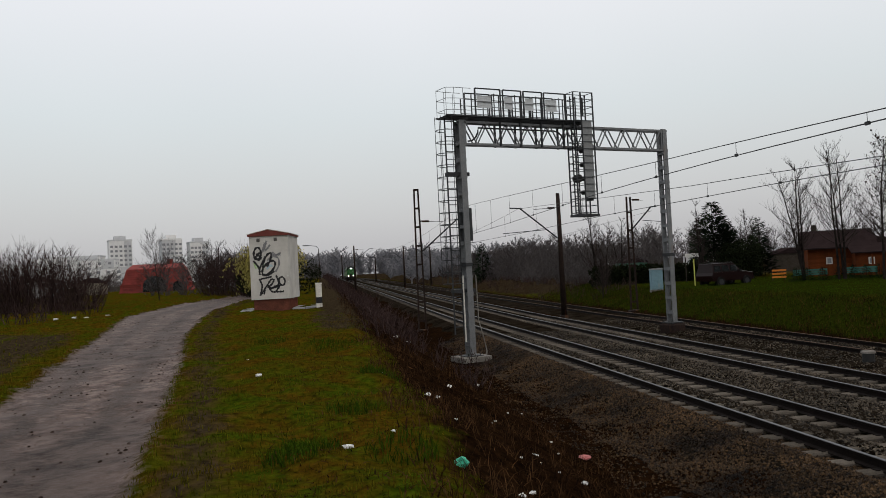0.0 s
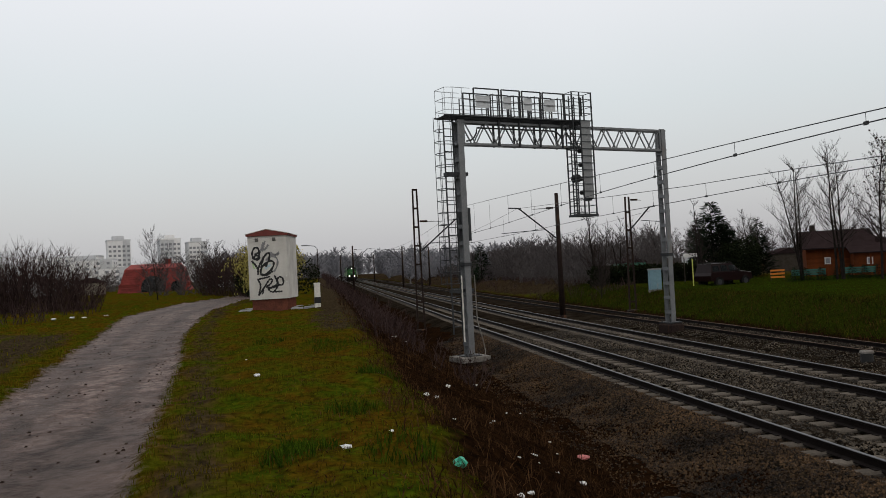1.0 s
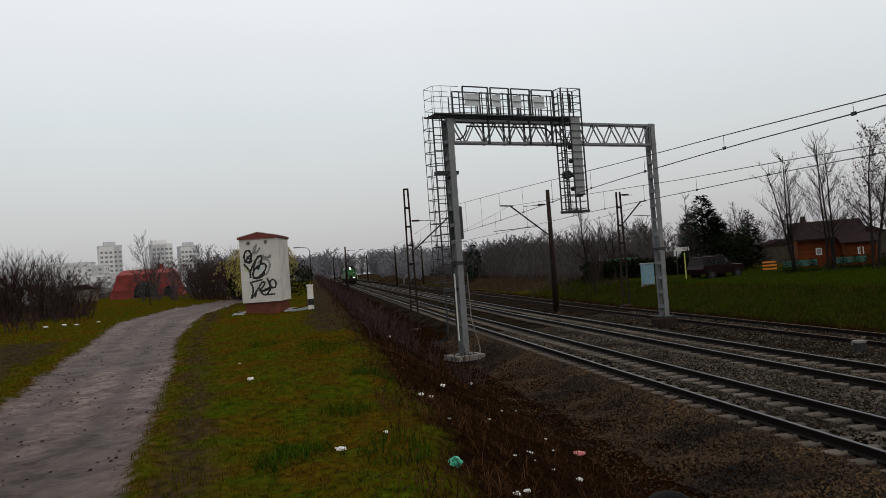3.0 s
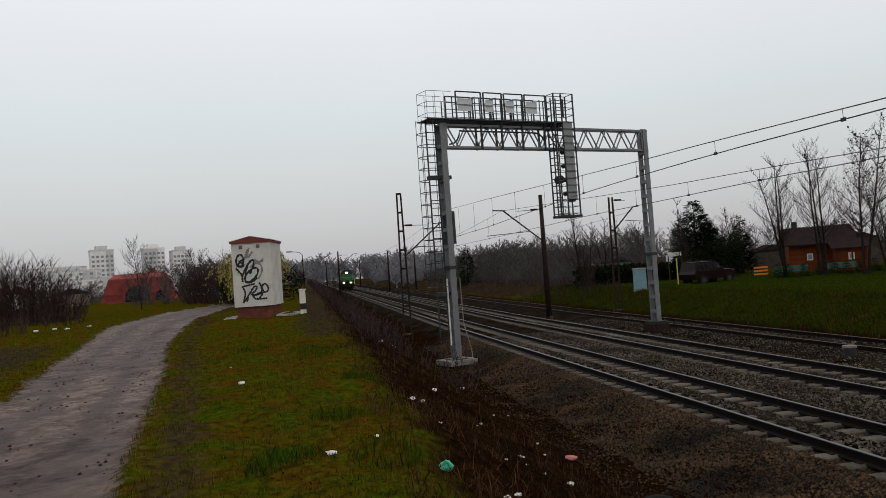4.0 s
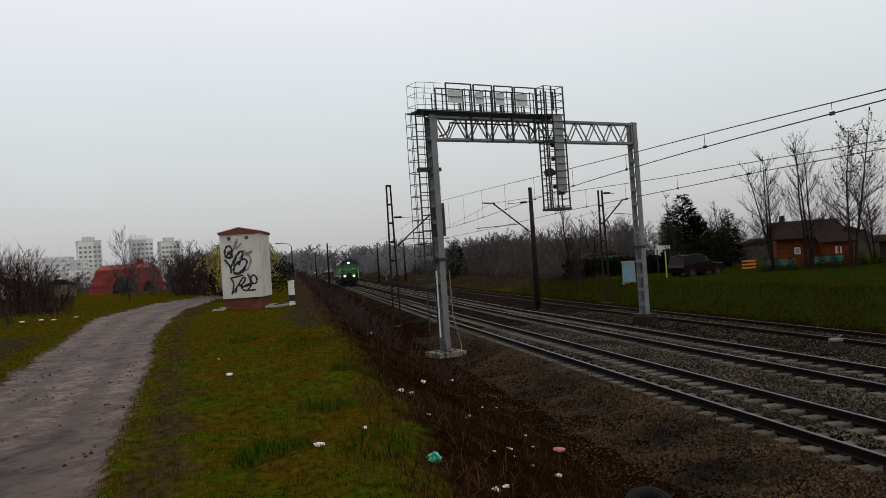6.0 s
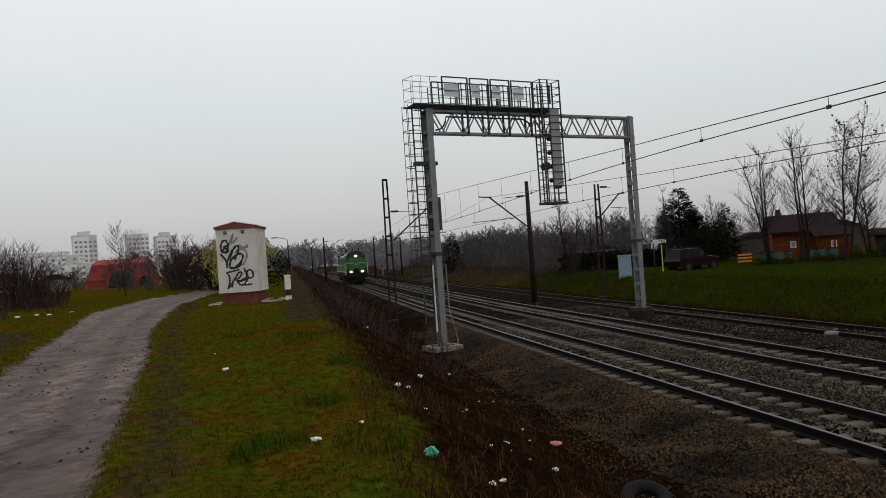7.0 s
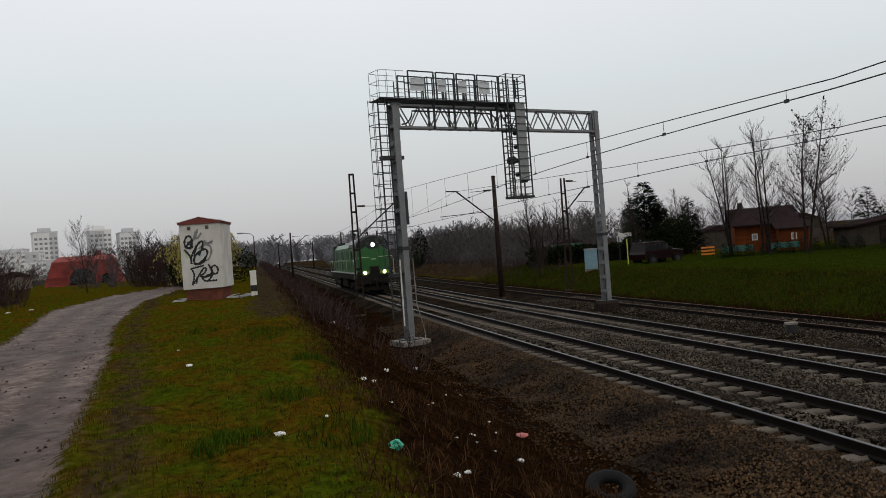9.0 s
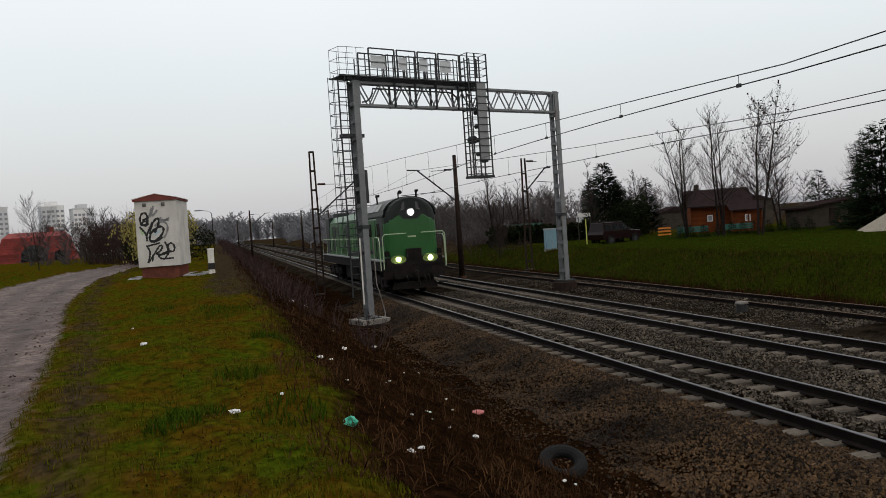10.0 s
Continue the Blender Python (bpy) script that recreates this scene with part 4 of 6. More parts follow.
def marker_post():
    m = thing("marker_post", pose(-0.13, 30.9, 1.84, 0, 0, 4), "squat white marker post with a black band", "marker post")
    part("post", Shape().box((0, 0, 0.46), (0.23, 0.22, 1.0), bevel=0.02), M_WHITE, m)
    part("band", Shape().box((0.0, 0, 0.32), (0.238, 0.228, 0.24)), M_BLACK, m, "black painted band")
    part("cap", Shape().box((0, 0, 0.98), (0.26, 0.25, 0.05), bevel=0.015), M_WHITE, m)


marker_post()


# ---- locomotive: origin on the track below the front face, body runs back along +y ----
def locomotive():
    lo = thing("locomotive", pose(TRACK_X[0], 232, 0), "green diesel shunting locomotive with round-topped cab and lit headlamps", "locomotive")

    def arch(w, z_side, z_top, n=10):
        pts = [(-w, z_side)]
        for k in range(1, n):
            a = math.pi - math.pi * k / n
            pts.append((w * math.cos(a), z_side + (z_top - z_side) * math.sin(a) ** 0.9))
        return pts + [(w, z_side)]

    def loft(outlines, ys):
        sh, n = Shape(), len(outlines[0])
        vs = [(x, y, z) for o, y in zip(outlines, ys) for x, z in o]
        fs = [(i * n + k, i * n + (k + 1) % n, (i + 1) * n + (k + 1) % n, (i + 1) * n + k) for i in range(len(ys) - 1) for k in range(n)]
        return sh.add(vs, fs + [tuple(range(n - 1, -1, -1)), tuple(range(len(vs) - n, len(vs)))])

    W, LEN = 1.25, 20.4
    # rounded nose: the sections shrink towards the front
    nose = ((0.26, 0.70), (0.29, 0.84), (0.37, 0.93), (0.50, 0.985), (0.70, 1.0))
    lower = [[(x * k, z) for x, z in [(-W, 1.62)] + arch(W, 3.36, 3.80) + [(W, 1.62)]] for y, k in nose]
    part("cab", Shape().prism([(-W, 1.62)] + arch(W, 3.60, 4.55) + [(W, 1.62)], 0.69, 5.4), M_LOCOGREEN, lo)
    part("front_panel", loft(lower, [y for y, k in nose]), M_LOCOGREEN, lo, "bright green rounded front", smooth=False)
    visor = [[(x * k, z) for x, z in arch(W, 3.60, 4.52 + 0.02 * i) + [(x, z - 0.02) for x, z in reversed(arch(W, 3.36, 3.80))]] for i, (y, k) in enumerate(nose)]
    part("window_band", loft(visor, [y + 0.012 for y, k in nose]), M_LOCODARK, lo, "dark band round the front windows")
    part("roof_shell", Shape().prism(arch(W + 0.03, 3.72, 4.60) + [(x, z - 0.05) for x, z in reversed(arch(W + 0.01, 3.72, 4.60))], 0.46, 5.5), M_LOCODARK, lo, "dark roof hood")
    for s in (-1, 1):
        pane = Shape().add([(s * 0.26, 0.25, 3.98), (s * 0.86, 0.30, 3.86), (s * 0.80, 0.32, 4.10), (s * 0.26, 0.26, 4.34), (s * 0.26, 0.40, 3.98), (s * 0.86, 0.45, 3.86), (s * 0.80, 0.45, 4.10), (s * 0.26, 0.41, 4.34)], [(0, 1, 2, 3), (4, 5, 6, 7), (0, 1, 5, 4), (1, 2, 6, 5), (2, 3, 7, 6), (3, 0, 4, 7)])
        part("windscreen", pane, M_GLASSDARK, lo)
        part("side_shade_panel", Shape().box((s * (W + 0.008), 1.35, 3.05), (0.02, 1.25, 1.5), bevel=0.005), M_LOCODARK, lo, "dark painted panel behind the nose")
        for y0 in (1.1, 3.2):
            part("cab_side_window", Shape().box((s * (W + 0.014), y0 + 0.6, 3.10), (0.03, 0.7, 0.62), bevel=0.01), M_GLASSDARK, lo)
        part("cab_side_rib", Shape().box((s * (W + 0.01), 2.45, 2.6), (0.03, 0.06, 1.9)), M_LOCODARK, lo)
        part("roof_pale_panel", Shape().prism([(s * 0.98, 4.27), (s * 1.21, 3.98), (s * 1.30, 3.98), (s * 1.05, 4.33)], 1.4, 5.3), M_LOCOROOF, lo, "pale grey roof side")
    ear = Shape().add([(-0.34, 0.235, 3.54), (0.34, 0.235, 3.54), (0.72, 0.25, 3.95), (-0.72, 0.25, 3.95), (-0.34, 0.5, 3.54), (0.34, 0.5, 3.54), (0.72, 0.5, 3.95), (-0.72, 0.5, 3.95)], [(0, 1, 2, 3), (4, 5, 6, 7), (0, 1, 5, 4), (1, 2, 6, 5), (2, 3, 7, 6), (3, 0, 4, 7)])
    part("headlamp_housing", ear, M_LOCODARK, lo)
    hl = part("top_headlamp", Shape().tube((0, 0.25, 3.84), (0, 0.20, 3.84), 0.20, 0.19, 16), M_CHROME, lo)
    part("lamp_glass", Shape().tube((0, 0.202, 3.84), (0, 0.18, 3.84), 0.13, 0.12, 16), M_LAMP, hl, "burning lamp")
    for s in (-1, 1):
        rim = Shape()
        n = 18
        vs = [(s * 0.76 + 0.37 * math.cos(6.2832 * i / n), 0.02, 1.69 + 0.19 * math.sin(6.2832 * i / n)) for i in range(n)] + [(s * 0.76 + 0.37 * math.cos(6.2832 * i / n), 0.2, 1.69 + 0.19 * math.sin(6.2832 * i / n)) for i in range(n)]
        rim.add(vs, [tuple(range(n))] + [(i, (i + 1) % n, n + (i + 1) % n, n + i) for i in range(n)])
        r = part("marker_lamp", rim, M_LAMPRIM, lo, "oval lamp in a yellow-green surround")
        part("lamp_glass", Shape().tube((s * 0.76, 0.02, 1.69), (s * 0.76, -0.02, 1.69), 0.10, 0.09, 14), M_LAMP, r, "burning lamp")
        part("buffer", Shape().tube((s * 0.875, 0.1, 1.06), (s * 0.875, -0.42, 1.06), 0.12, 0.12, 12).tube((s * 0.875, -0.42, 1.06), (s * 0.875, -0.48, 1.06), 0.25, 0.25, 16), M_LOCOBLACK, lo)
        # front hand rails
        x0, x1 = s * 0.62, s * 1.48
        part("hand_rail", Shape().path([(s * 0.35, -0.1, 2.88), (x1 - s * 0.1, -0.1, 2.88), (x1, -0.1, 2.75), (x1, -0.1, 1.3)], 0.026, 6), M_PALERAIL, lo, "pale green hand rail")
        part("side_rail", Shape().path([(s * 1.55, 0.25, 1.2), (s * 1.55, 0.3, 2.55), (s * 1.55, 0.5, 2.75), (s * 1.55, 1.4, 2.75)], 0.024, 6), M_PALERAIL, lo, "pale green hand rail")
        part("hood_rail", Shape().path([(s * 1.52, 5.6, 2.7), (s * 1.52, LEN - 0.4, 2.7)], 0.02, 5), M_PALERAIL, lo, "pale walkway rail")
        for y in np.linspace(5.7, LEN - 0.4, 8):
            part("rail_post", Shape().tube((s * 1.52, y, 1.7), (s * 1.52, y, 2.7), 0.016, n=5), M_PALERAIL, lo)
        for z in (0.5, 0.85, 1.2):
            part("step", Shape().box((s * 1.4, 0.35, z), (0.35, 0.4, 0.05)), M_LOCOBLACK, lo)
    for s in (-1, 1):
        part("wiper", Shape().bar((s * 0.62, 0.27, 3.84), (s * 0.45, 0.255, 4.14), 0.02), M_BLACK, lo)
        part("jack_socket", Shape().box((s * 1.25, 0.18, 1.98), (0.22, 0.14, 0.26), bevel=0.02), M_LOCOBLACK, lo)
        part("door_handle", Shape().bar((s * (W + 0.03), 5.0, 2.2), (s * (W + 0.03), 5.0, 3.1), 0.03), M_PALERAIL, lo)
        part("cab_side_door", Shape().box((s * (W + 0.006), 4.75, 2.7), (0.03, 0.8, 1.9), bevel=0.01), M_LOCOGREEN, lo)
        part("rain_gutter", Shape().box((s * (W + 0.03), 2.95, 3.74), (0.05, 5.0, 0.05)), M_LOCODARK, lo)
    part("number_bar", Shape().box((0, 0.256, 2.72), (0.40, 0.012, 0.07)), M_PALERAIL, lo, "short pale lettering bar")
    part("buffer_beam", Shape().box((0, 0.24, 1.12), (2.9, 0.3, 0.62), bevel=0.03), M_LOCOBLACK, lo)
    part("front_apron", Shape().box((0, 0.16, 1.60), (2.7, 0.26, 0.40), bevel=0.04), M_LOCOBLACK, lo)
    part("coupler_box", Shape().box((0.0, 0.08, 1.96), (0.70, 0.22, 0.42), bevel=0.03), M_LOCOBLACK, lo)
    part("draw_hook", Shape().box((0, -0.1, 1.04), (0.14, 0.5, 0.22), bevel=0.03), M_LOCOBLACK, lo)
    part("coupling_chain", Shape().path([(0, -0.3, 1.0), (0.05, -0.34, 0.7), (0.1, -0.3, 0.45)], 0.045), M_LOCOBLACK, lo)
    for x in (-0.45, 0.4, 0.6):
        part("brake_hose", Shape().path([(x, -0.02, 0.95), (x, -0.2, 0.8), (x + 0.03, -0.22, 0.5)], 0.03), M_LOCOBLACK, lo)
    part("snow_plough", Shape().prism([(-1.1, 0.30), (1.1, 0.30), (1.0, 0.62), (-1.0, 0.62)], 0.25, 0.33), M_LOCOBLACK, lo)
    # frame, hood, roof details
    part("underframe", Shape().box((0, LEN / 2 + 0.2, 1.40), (2.95, LEN - 0.3, 0.46), bevel=0.03), M_LOCOBLACK, lo)
    part("walkway_edge", Shape().box((0, LEN / 2 + 0.2, 1.66), (3.05, LEN - 0.2, 0.06)), M_LOCOROOF, lo, "pale walkway edge")
    hood = Shape().prism([(-1.25, 1.66), (-1.25, 3.75), (-0.95, 4.12), (0.95, 4.12), (1.25, 3.75), (1.25, 1.66)], 5.38, LEN - 1.0)
    part("engine_hood", hood, M_LOCOGREEN, lo)
    for s in (-1, 1):
        for i, y in enumerate(np.arange(6.0, LEN - 2.0, 1.35)):
            d = part("hood_door", Shape().box((s * 1.262, y + 0.6, 2.75), (0.03, 1.2, 1.6), bevel=0.008), M_LOCOGREEN if i % 4 != 3 else M_LOCODARK, lo)
            if i % 3 == 0:
                for q in range(6):
                    part("louvre", Shape().box((s * 1.285, y + 0.6, 2.95 + q * 0.09), (0.02, 0.9, 0.03)), M_LOCODARK, d)
            part("latch", Shape().box((s * 1.29, y + 0.1, 2.7), (0.03, 0.05, 0.14)), M_PALERAIL, d)
    part("radiator_end", Shape().box((0, LEN - 1.7, 3.0), (2.62, 1.6, 2.35), bevel=0.06), M_LOCODARK, lo, "dark radiator block")
    part("roof_fan", Shape().tube((0, LEN - 2.0, 4.1), (0, LEN - 2.0, 4.42), 0.95, 0.9, 20), M_LOCODARK, lo)
    part("exhaust", Shape().box((0, 9.0, 4.28), (0.5, 0.9, 0.36), bevel=0.05), M_LOCOBLACK, lo)
    part("roof_hatch", Shape().box((0, 11.8, 4.2), (1.3, 3.0, 0.2), bevel=0.05), M_LOCOROOF, lo)
    part("horn", Shape().tube((-0.35, 1.0, 4.75), (-0.35, 0.6, 4.80), 0.05, 0.10, 8).tube((-0.35, 1.0, 4.5), (-0.35, 1.0, 4.76), 0.03, n=6), M_LOCOBLACK, lo)
    part("aerial", Shape().tube((0.5, 0.9, 4.5), (0.5, 0.9, 4.85), 0.05, n=6).box((0.5, 0.8, 4.85), (0.12, 0.25, 0.1)), M_LOCOBLACK, lo)
    part("roof_whistle", Shape().tube((-1.0, 2.8, 4.3), (-1.0, 2.8, 4.75), 0.04, n=6).box((-1.0, 2.65, 4.76), (0.14, 0.35, 0.12)), M_LOCOBLACK, lo)
    part("fuel_tank", Shape().box((0, LEN / 2, 0.82), (2.5, 4.2, 0.80), bevel=0.12), M_LOCOBLACK, lo)
    wheels = []
    for yb in (3.6, LEN - 3.4):
        b = part("bogie", Shape().box((0, yb, 0.72), (2.3, 4.6, 0.36), bevel=0.06), M_LOCOBLACK, lo)
        for s in (-1, 1):
            part("side_frame", Shape().box((s * 1.12, yb, 0.66), (0.16, 4.9, 0.40), bevel=0.05), M_LOCOBLACK, b)
            for dy in (-1.85, 0, 1.85):
                part("axle_box", Shape().box((s * 1.16, yb + dy, 0.52), (0.22, 0.40, 0.46), bevel=0.05), M_LOCOBLACK, b)
                part("spring", Shape().tube((s * 1.16, yb + dy + 0.45, 0.5), (s * 1.16, yb + dy + 0.45, 0.9), 0.09, n=8), M_LOCOBLACK, b)
        for dy in (-1.85, 0, 1.85):
            ws = Shape()
            ws.tube((-0.75, 0, 0), (0.75, 0, 0), 0.09, n=8)
            for s in (-1, 1):
                ws.tube((s * 0.68, 0, 0), (s * 0.81, 0, 0), 0.575, 0.575, 24)
                ws.tube((s * 0.66, 0, 0), (s * 0.69, 0, 0), 0.605, 0.605, 24)
                for q in range(5):
                    a = q * 1.2566
                    ws.bar((s * 0.82, 0.1 * math.cos(a), 0.1 * math.sin(a)), (s * 0.82, 0.42 * math.cos(a), 0.42 * math.sin(a)), 0.09, 0.03)
            w = part("wheelset", ws, M_LOCOBLACK, lo, at=pose(0, yb + dy, 0.575))
            wheels.append((w, yb + dy))
    return lo, wheels


loco, loco_wheels = locomotive()


# ---- plants ----
def branch(sh, rng, p, d, length, r, segs, lift, wander, n):
    """A tapered, wandering limb; returns its points with directions and radii."""
    out = []
    step = length / segs
    p, d = Vector(p), Vector(d).normalized()
    for i in range(segs):
        d = (d + Vector((rng.uniform(-wander, wander), rng.uniform(-wander, wander), lift + rng.uniform(-wander, wander) * 0.5))).normalized()
        q = p + d * step
        ra, rb = r * (1 - i / segs * 0.8), r * (1 - (i + 1) / segs * 0.8)
        sh.tube(p, q, ra, rb, n, caps=False)
        p = q
        out.append((p.copy(), d.copy(), rb))
    return out


def bare_tree(name, at, seed, h, spread, label, stems=1, density=1.0, mat=None, leaves=None, first=0.22, group="bare trees", thick=1.0):
    rng = random.Random(seed)
    t = thing(name, at, label, "tree", group)
    trunk, crown, dead = Shape(), Shape(), Shape()
    for s in range(stems):
        lean = Vector((rng.uniform(-0.12, 0.12), rng.uniform(-0.12, 0.12), 1)) if stems > 1 else Vector((rng.uniform(-0.03, 0.03), 0, 1))
        hh = h * rng.uniform(0.82, 1.0) if s else h
        main = branch(trunk, rng, (rng.uniform(-0.2, 0.2) * (stems > 1), rng.uniform(-0.2, 0.2) * (stems > 1), -0.15), lean, hh, h * 0.0125 * thick, 9, 0.02, 0.06, 7)
        for i, (p, d, r) in enumerate(main):
            f = (i + 1) / 9
            if f < first:
                continue
            for b in range(int(4 * density + rng.random())):
                a = rng.uniform(0, 6.283)
                up = rng.uniform(0.4, 1.4)
                bl = spread * (1.15 - 0.85 * f) * rng.uniform(0.6, 1.15)
                lim = branch(crown, rng, p - d * rng.uniform(0, hh / 9), (math.cos(a), math.sin(a), up), bl, max(r * 0.45, 0.012), 4, 0.10, 0.16, 4)
                for q, e, rr in lim:
                    for c in range(3):
                        g = Vector((rng.uniform(-1, 1), rng.uniform(-1, 1), rng.uniform(-0.1, 0.9)))
                        tw = branch(crown, rng, q, e + g * 0.8, bl * rng.uniform(0.22, 0.42), max(rr * 0.6, 0.008), 2, 0.12, 0.2, 3)
                        for u, v, w in tw:
                            g2 = Vector((rng.uniform(-1, 1), rng.uniform(-1, 1), rng.uniform(-0.2, 0.9)))
                            sub = branch(crown, rng, u, v + g2 * 0.8, bl * rng.uniform(0.10, 0.2), 0.007, 1, 0.1, 0.2, 3)
                            if leaves and rng.random() < leaves:
                                z = sub[-1][0]
                                a1, a2 = Vector((rng.uniform(-1, 1), rng.uniform(-1, 1), rng.uniform(-1, 1))).normalized() * 0.09, Vector((rng.uniform(-1, 1), rng.uniform(-1, 1), rng.uniform(-1, 1))).normalized() * 0.07
                                dead.add([z - a1, z + a2, z + a1, z - a2], [(0, 1, 2, 3)])
    part("trunk", trunk, M_BARK, t, smooth=True)
    part("crown", crown, mat or M_TWIG, t)
    if leaves:
        part("dead_foliage", dead, M_DRYLEAF, t)["kind"] = "stuff"
    return t


def conifer(name, at, seed, h, rad, label, n=900, mat=None, group="conifers", low=0.08, taper=0.75):
    rng = random.Random(seed)
    t = thing(name, at, label, "conifer", group)
    part("trunk", Shape().tube((0, 0, -0.2), (0, 0, h * 0.95), h * 0.018, 0.02, 7), M_BARK, t)
    sh = Shape()
    for i in range(n):
        f = low + (1 - low) * (1 - math.sqrt(rng.random()))
        z = h * f
        a = rng.uniform(0, 6.283)
        rr = rad * (1 - f) ** taper * rng.uniform(0.35, 1.12) * (1 + 0.18 * math.sin(3 * a + 9 * f)) + 0.05
        c = Vector((math.cos(a) * rr, math.sin(a) * rr, z - rr * 0.12 + rng.uniform(-0.1, 0.1)))
        out = Vector((math.cos(a), math.sin(a), rng.uniform(-0.35, 0.45))).normalized()
        s = (h * 0.045 + 0.035) * rng.uniform(0.6, 1.3)
        side = out.cross(Vector((0, 0, 1))).normalized()
        for k in range(3):
            e = (side * rng.uniform(-0.8, 0.8) + Vector((0, 0, rng.uniform(-0.3, 0.4)))) * s
            sh.add([c - out * s * 0.7 + e * 0.2, c + e + side * s * 0.16, c + out * s + e * 1.1, c + e - side * s * 0.16 - Vector((0, 0, 0.1 * s))], [(0, 1, 2, 3)])
    part("needles", sh, mat or M_NEEDLE, t)
    return t


def leaf_mass(sh, rng, centre, size, n, leaf):
    for i in range(n):
        while True:
            p = Vector((rng.uniform(-1, 1), rng.uniform(-1, 1), rng.uniform(-1, 1)))
            if 0.35 < p.length < 1.0 + 0.12 * math.sin(7 * p.x + 5 * p.z):
                break
        c = Vector((centre[0] + p.x * size[0], centre[1] + p.y * size[1], centre[2] + p.z * size[2]))
        a = Vector((rng.uniform(-1, 1), rng.uniform(-1, 1), rng.uniform(-1, 1))).normalized() * leaf * rng.uniform(0.6, 1.4)
        b = a.cross(Vector((rng.uniform(-1, 1), rng.uniform(-1, 1), rng.uniform(-1, 1)))).normalized() * leaf * 0.5
        sh.add([c - a, c + b, c + a, c - b], [(0, 1, 2, 3)])


def twig_bush(sh, rng, x, y, z, h, w, stems):
    for s in range(stems):
        a, o = rng.uniform(0, 6.283), rng.uniform(0, 0.7)
        p = (x + math.cos(a) * w * o * 0.6, y + math.sin(a) * w * o * 0.6, z - 0.05)
        lim = branch(sh, rng, p, (math.cos(a) * o, math.sin(a) * o, 1), h * rng.uniform(0.6, 1.05), 0.018, 4, 0.0, 0.22, 3)
        for q, e, r in lim[1:]:
            for c in range(3):
                g = Vector((rng.uniform(-1, 1), rng.uniform(-1, 1), rng.uniform(-0.2, 0.8)))
                branch(sh, rng, q, e + g, h * rng.uniform(0.12, 0.3), 0.010, 2, 0.05, 0.25, 3)


def bush(name, x, y, h, w, seed, label, stems=60, mat=None, z=None):
    sh = Shape()
    twig_bush(sh, random.Random(seed), 0, 0, 0, h, w, stems)
    ob = part(name, sh, mat or M_TWIG, None, at=pose(x, y, float(land(x, y)) if z is None else z))
    return tagged(ob, label, "bush", "bushes")


def L(x, y):
    return float(land(x, y))


# grass blades on the embankment
def blade_field(name, mat, label, n, region, hmin, hmax, width, seed, clump=None, lean=0.5):
    rng = np.random.default_rng(seed)
    if clump is None:
        x0, x1, y0, y1, power = region
        x, y = rng.uniform(x0, x1, n), y0 + (y1 - y0) * rng.random(n) ** power
    else:
        c = np.array(clump)
        k = rng.integers(0, len(c), n)
        r, a = np.sqrt(rng.random(n)) * c[k, 2], rng.uniform(0, 6.283, n)
        x, y = c[k, 0] + r * np.cos(a), c[k, 1] + r * np.sin(a)
    pr_, pl_ = np.interp(y, [p[1] for p in PATH_R], [p[0] for p in PATH_R]), np.interp(y, [p[1] for p in PATH_L], [p[0] for p in PATH_L])
    keep = ~((x < pr_ - 0.05) & (x > pl_ + 0.05))
    patch = np.sin(x * 1.9 + np.sin(y * 1.3)) * np.sin(y * 1.5 + 0.7 * np.sin(x * 2.3))
    keep &= (rng.random(n) < 0.62 + 0.38 * patch) if clump is None else True
    x, y = x[keep], y[keep]
    m = len(x)
    z = land(x, y) - 0.01
    h = rng.uniform(hmin, hmax, m)
    a, la = rng.uniform(0, 6.283, m), rng.uniform(0, 6.283, m)
    wx, wy = np.cos(a) * width / 2, np.sin(a) * width / 2
    ln = rng.uniform(0.1, 1, m) * lean * h
    mx, my = np.cos(la) * ln * 0.35, np.sin(la) * ln * 0.35
    tx, ty = np.cos(la) * ln, np.sin(la) * ln
    v = np.stack([np.stack([x - wx, y - wy, z], -1), np.stack([x + wx, y + wy, z], -1), np.stack([x + mx + wx * 0.7, y + my + wy * 0.7, z + h * 0.6], -1), np.stack([x + mx - wx * 0.7, y + my - wy * 0.7, z + h * 0.6], -1), np.stack([x + tx, y + ty, z + h * 0.95], -1)], 1).reshape(-1, 3)
    o = 5 * np.arange(m)[:, None]
    f4 = (np.array([[0, 1, 2, 3]]) + o).tolist()
    f3 = (np.array([[3, 2, 4]]) + o).tolist()
    me = bpy.data.meshes.new(name)
    me.from_pydata(v.tolist(), [], f4 + f3)
    me.materials.append(mat)
    me.update()
    return tagged(new(name, me), label, "grass", kind="stuff")


blade_field("grass_blades", M_BLADE, "short yellowish spring grass on the embankment", 60000, (-7, 1.3, 4.2, 26, 1.6), 0.03, 0.075, 0.010, 5)
blade_field("grass_blades_beyond", M_BLADE, "short spring grass beside the dirt track", 30000, (-22, -4.2, 9, 60, 1.3), 0.04, 0.11, 0.02, 6)
blade_field("grass_blades_bank", M_BANKGRASS, "rough dark green grass on the far bank", 34000, (19.6, 24.2, 16, 70, 1.2), 0.06, 0.22, 0.028, 7, None, 0.9)
blade_field("bank_weeds", M_STALK, "dead weeds and rough tufts on the far bank", 5000, (19.4, 22.8, 16, 70, 1.2), 0.10, 0.34, 0.022, 17, None, 1.2)
blade_field("lawn_blades", M_TUFT, "short green lawn above the far bank", 30000, (23.6, 44, 26, 60, 1.0), 0.03, 0.10, 0.03, 27)
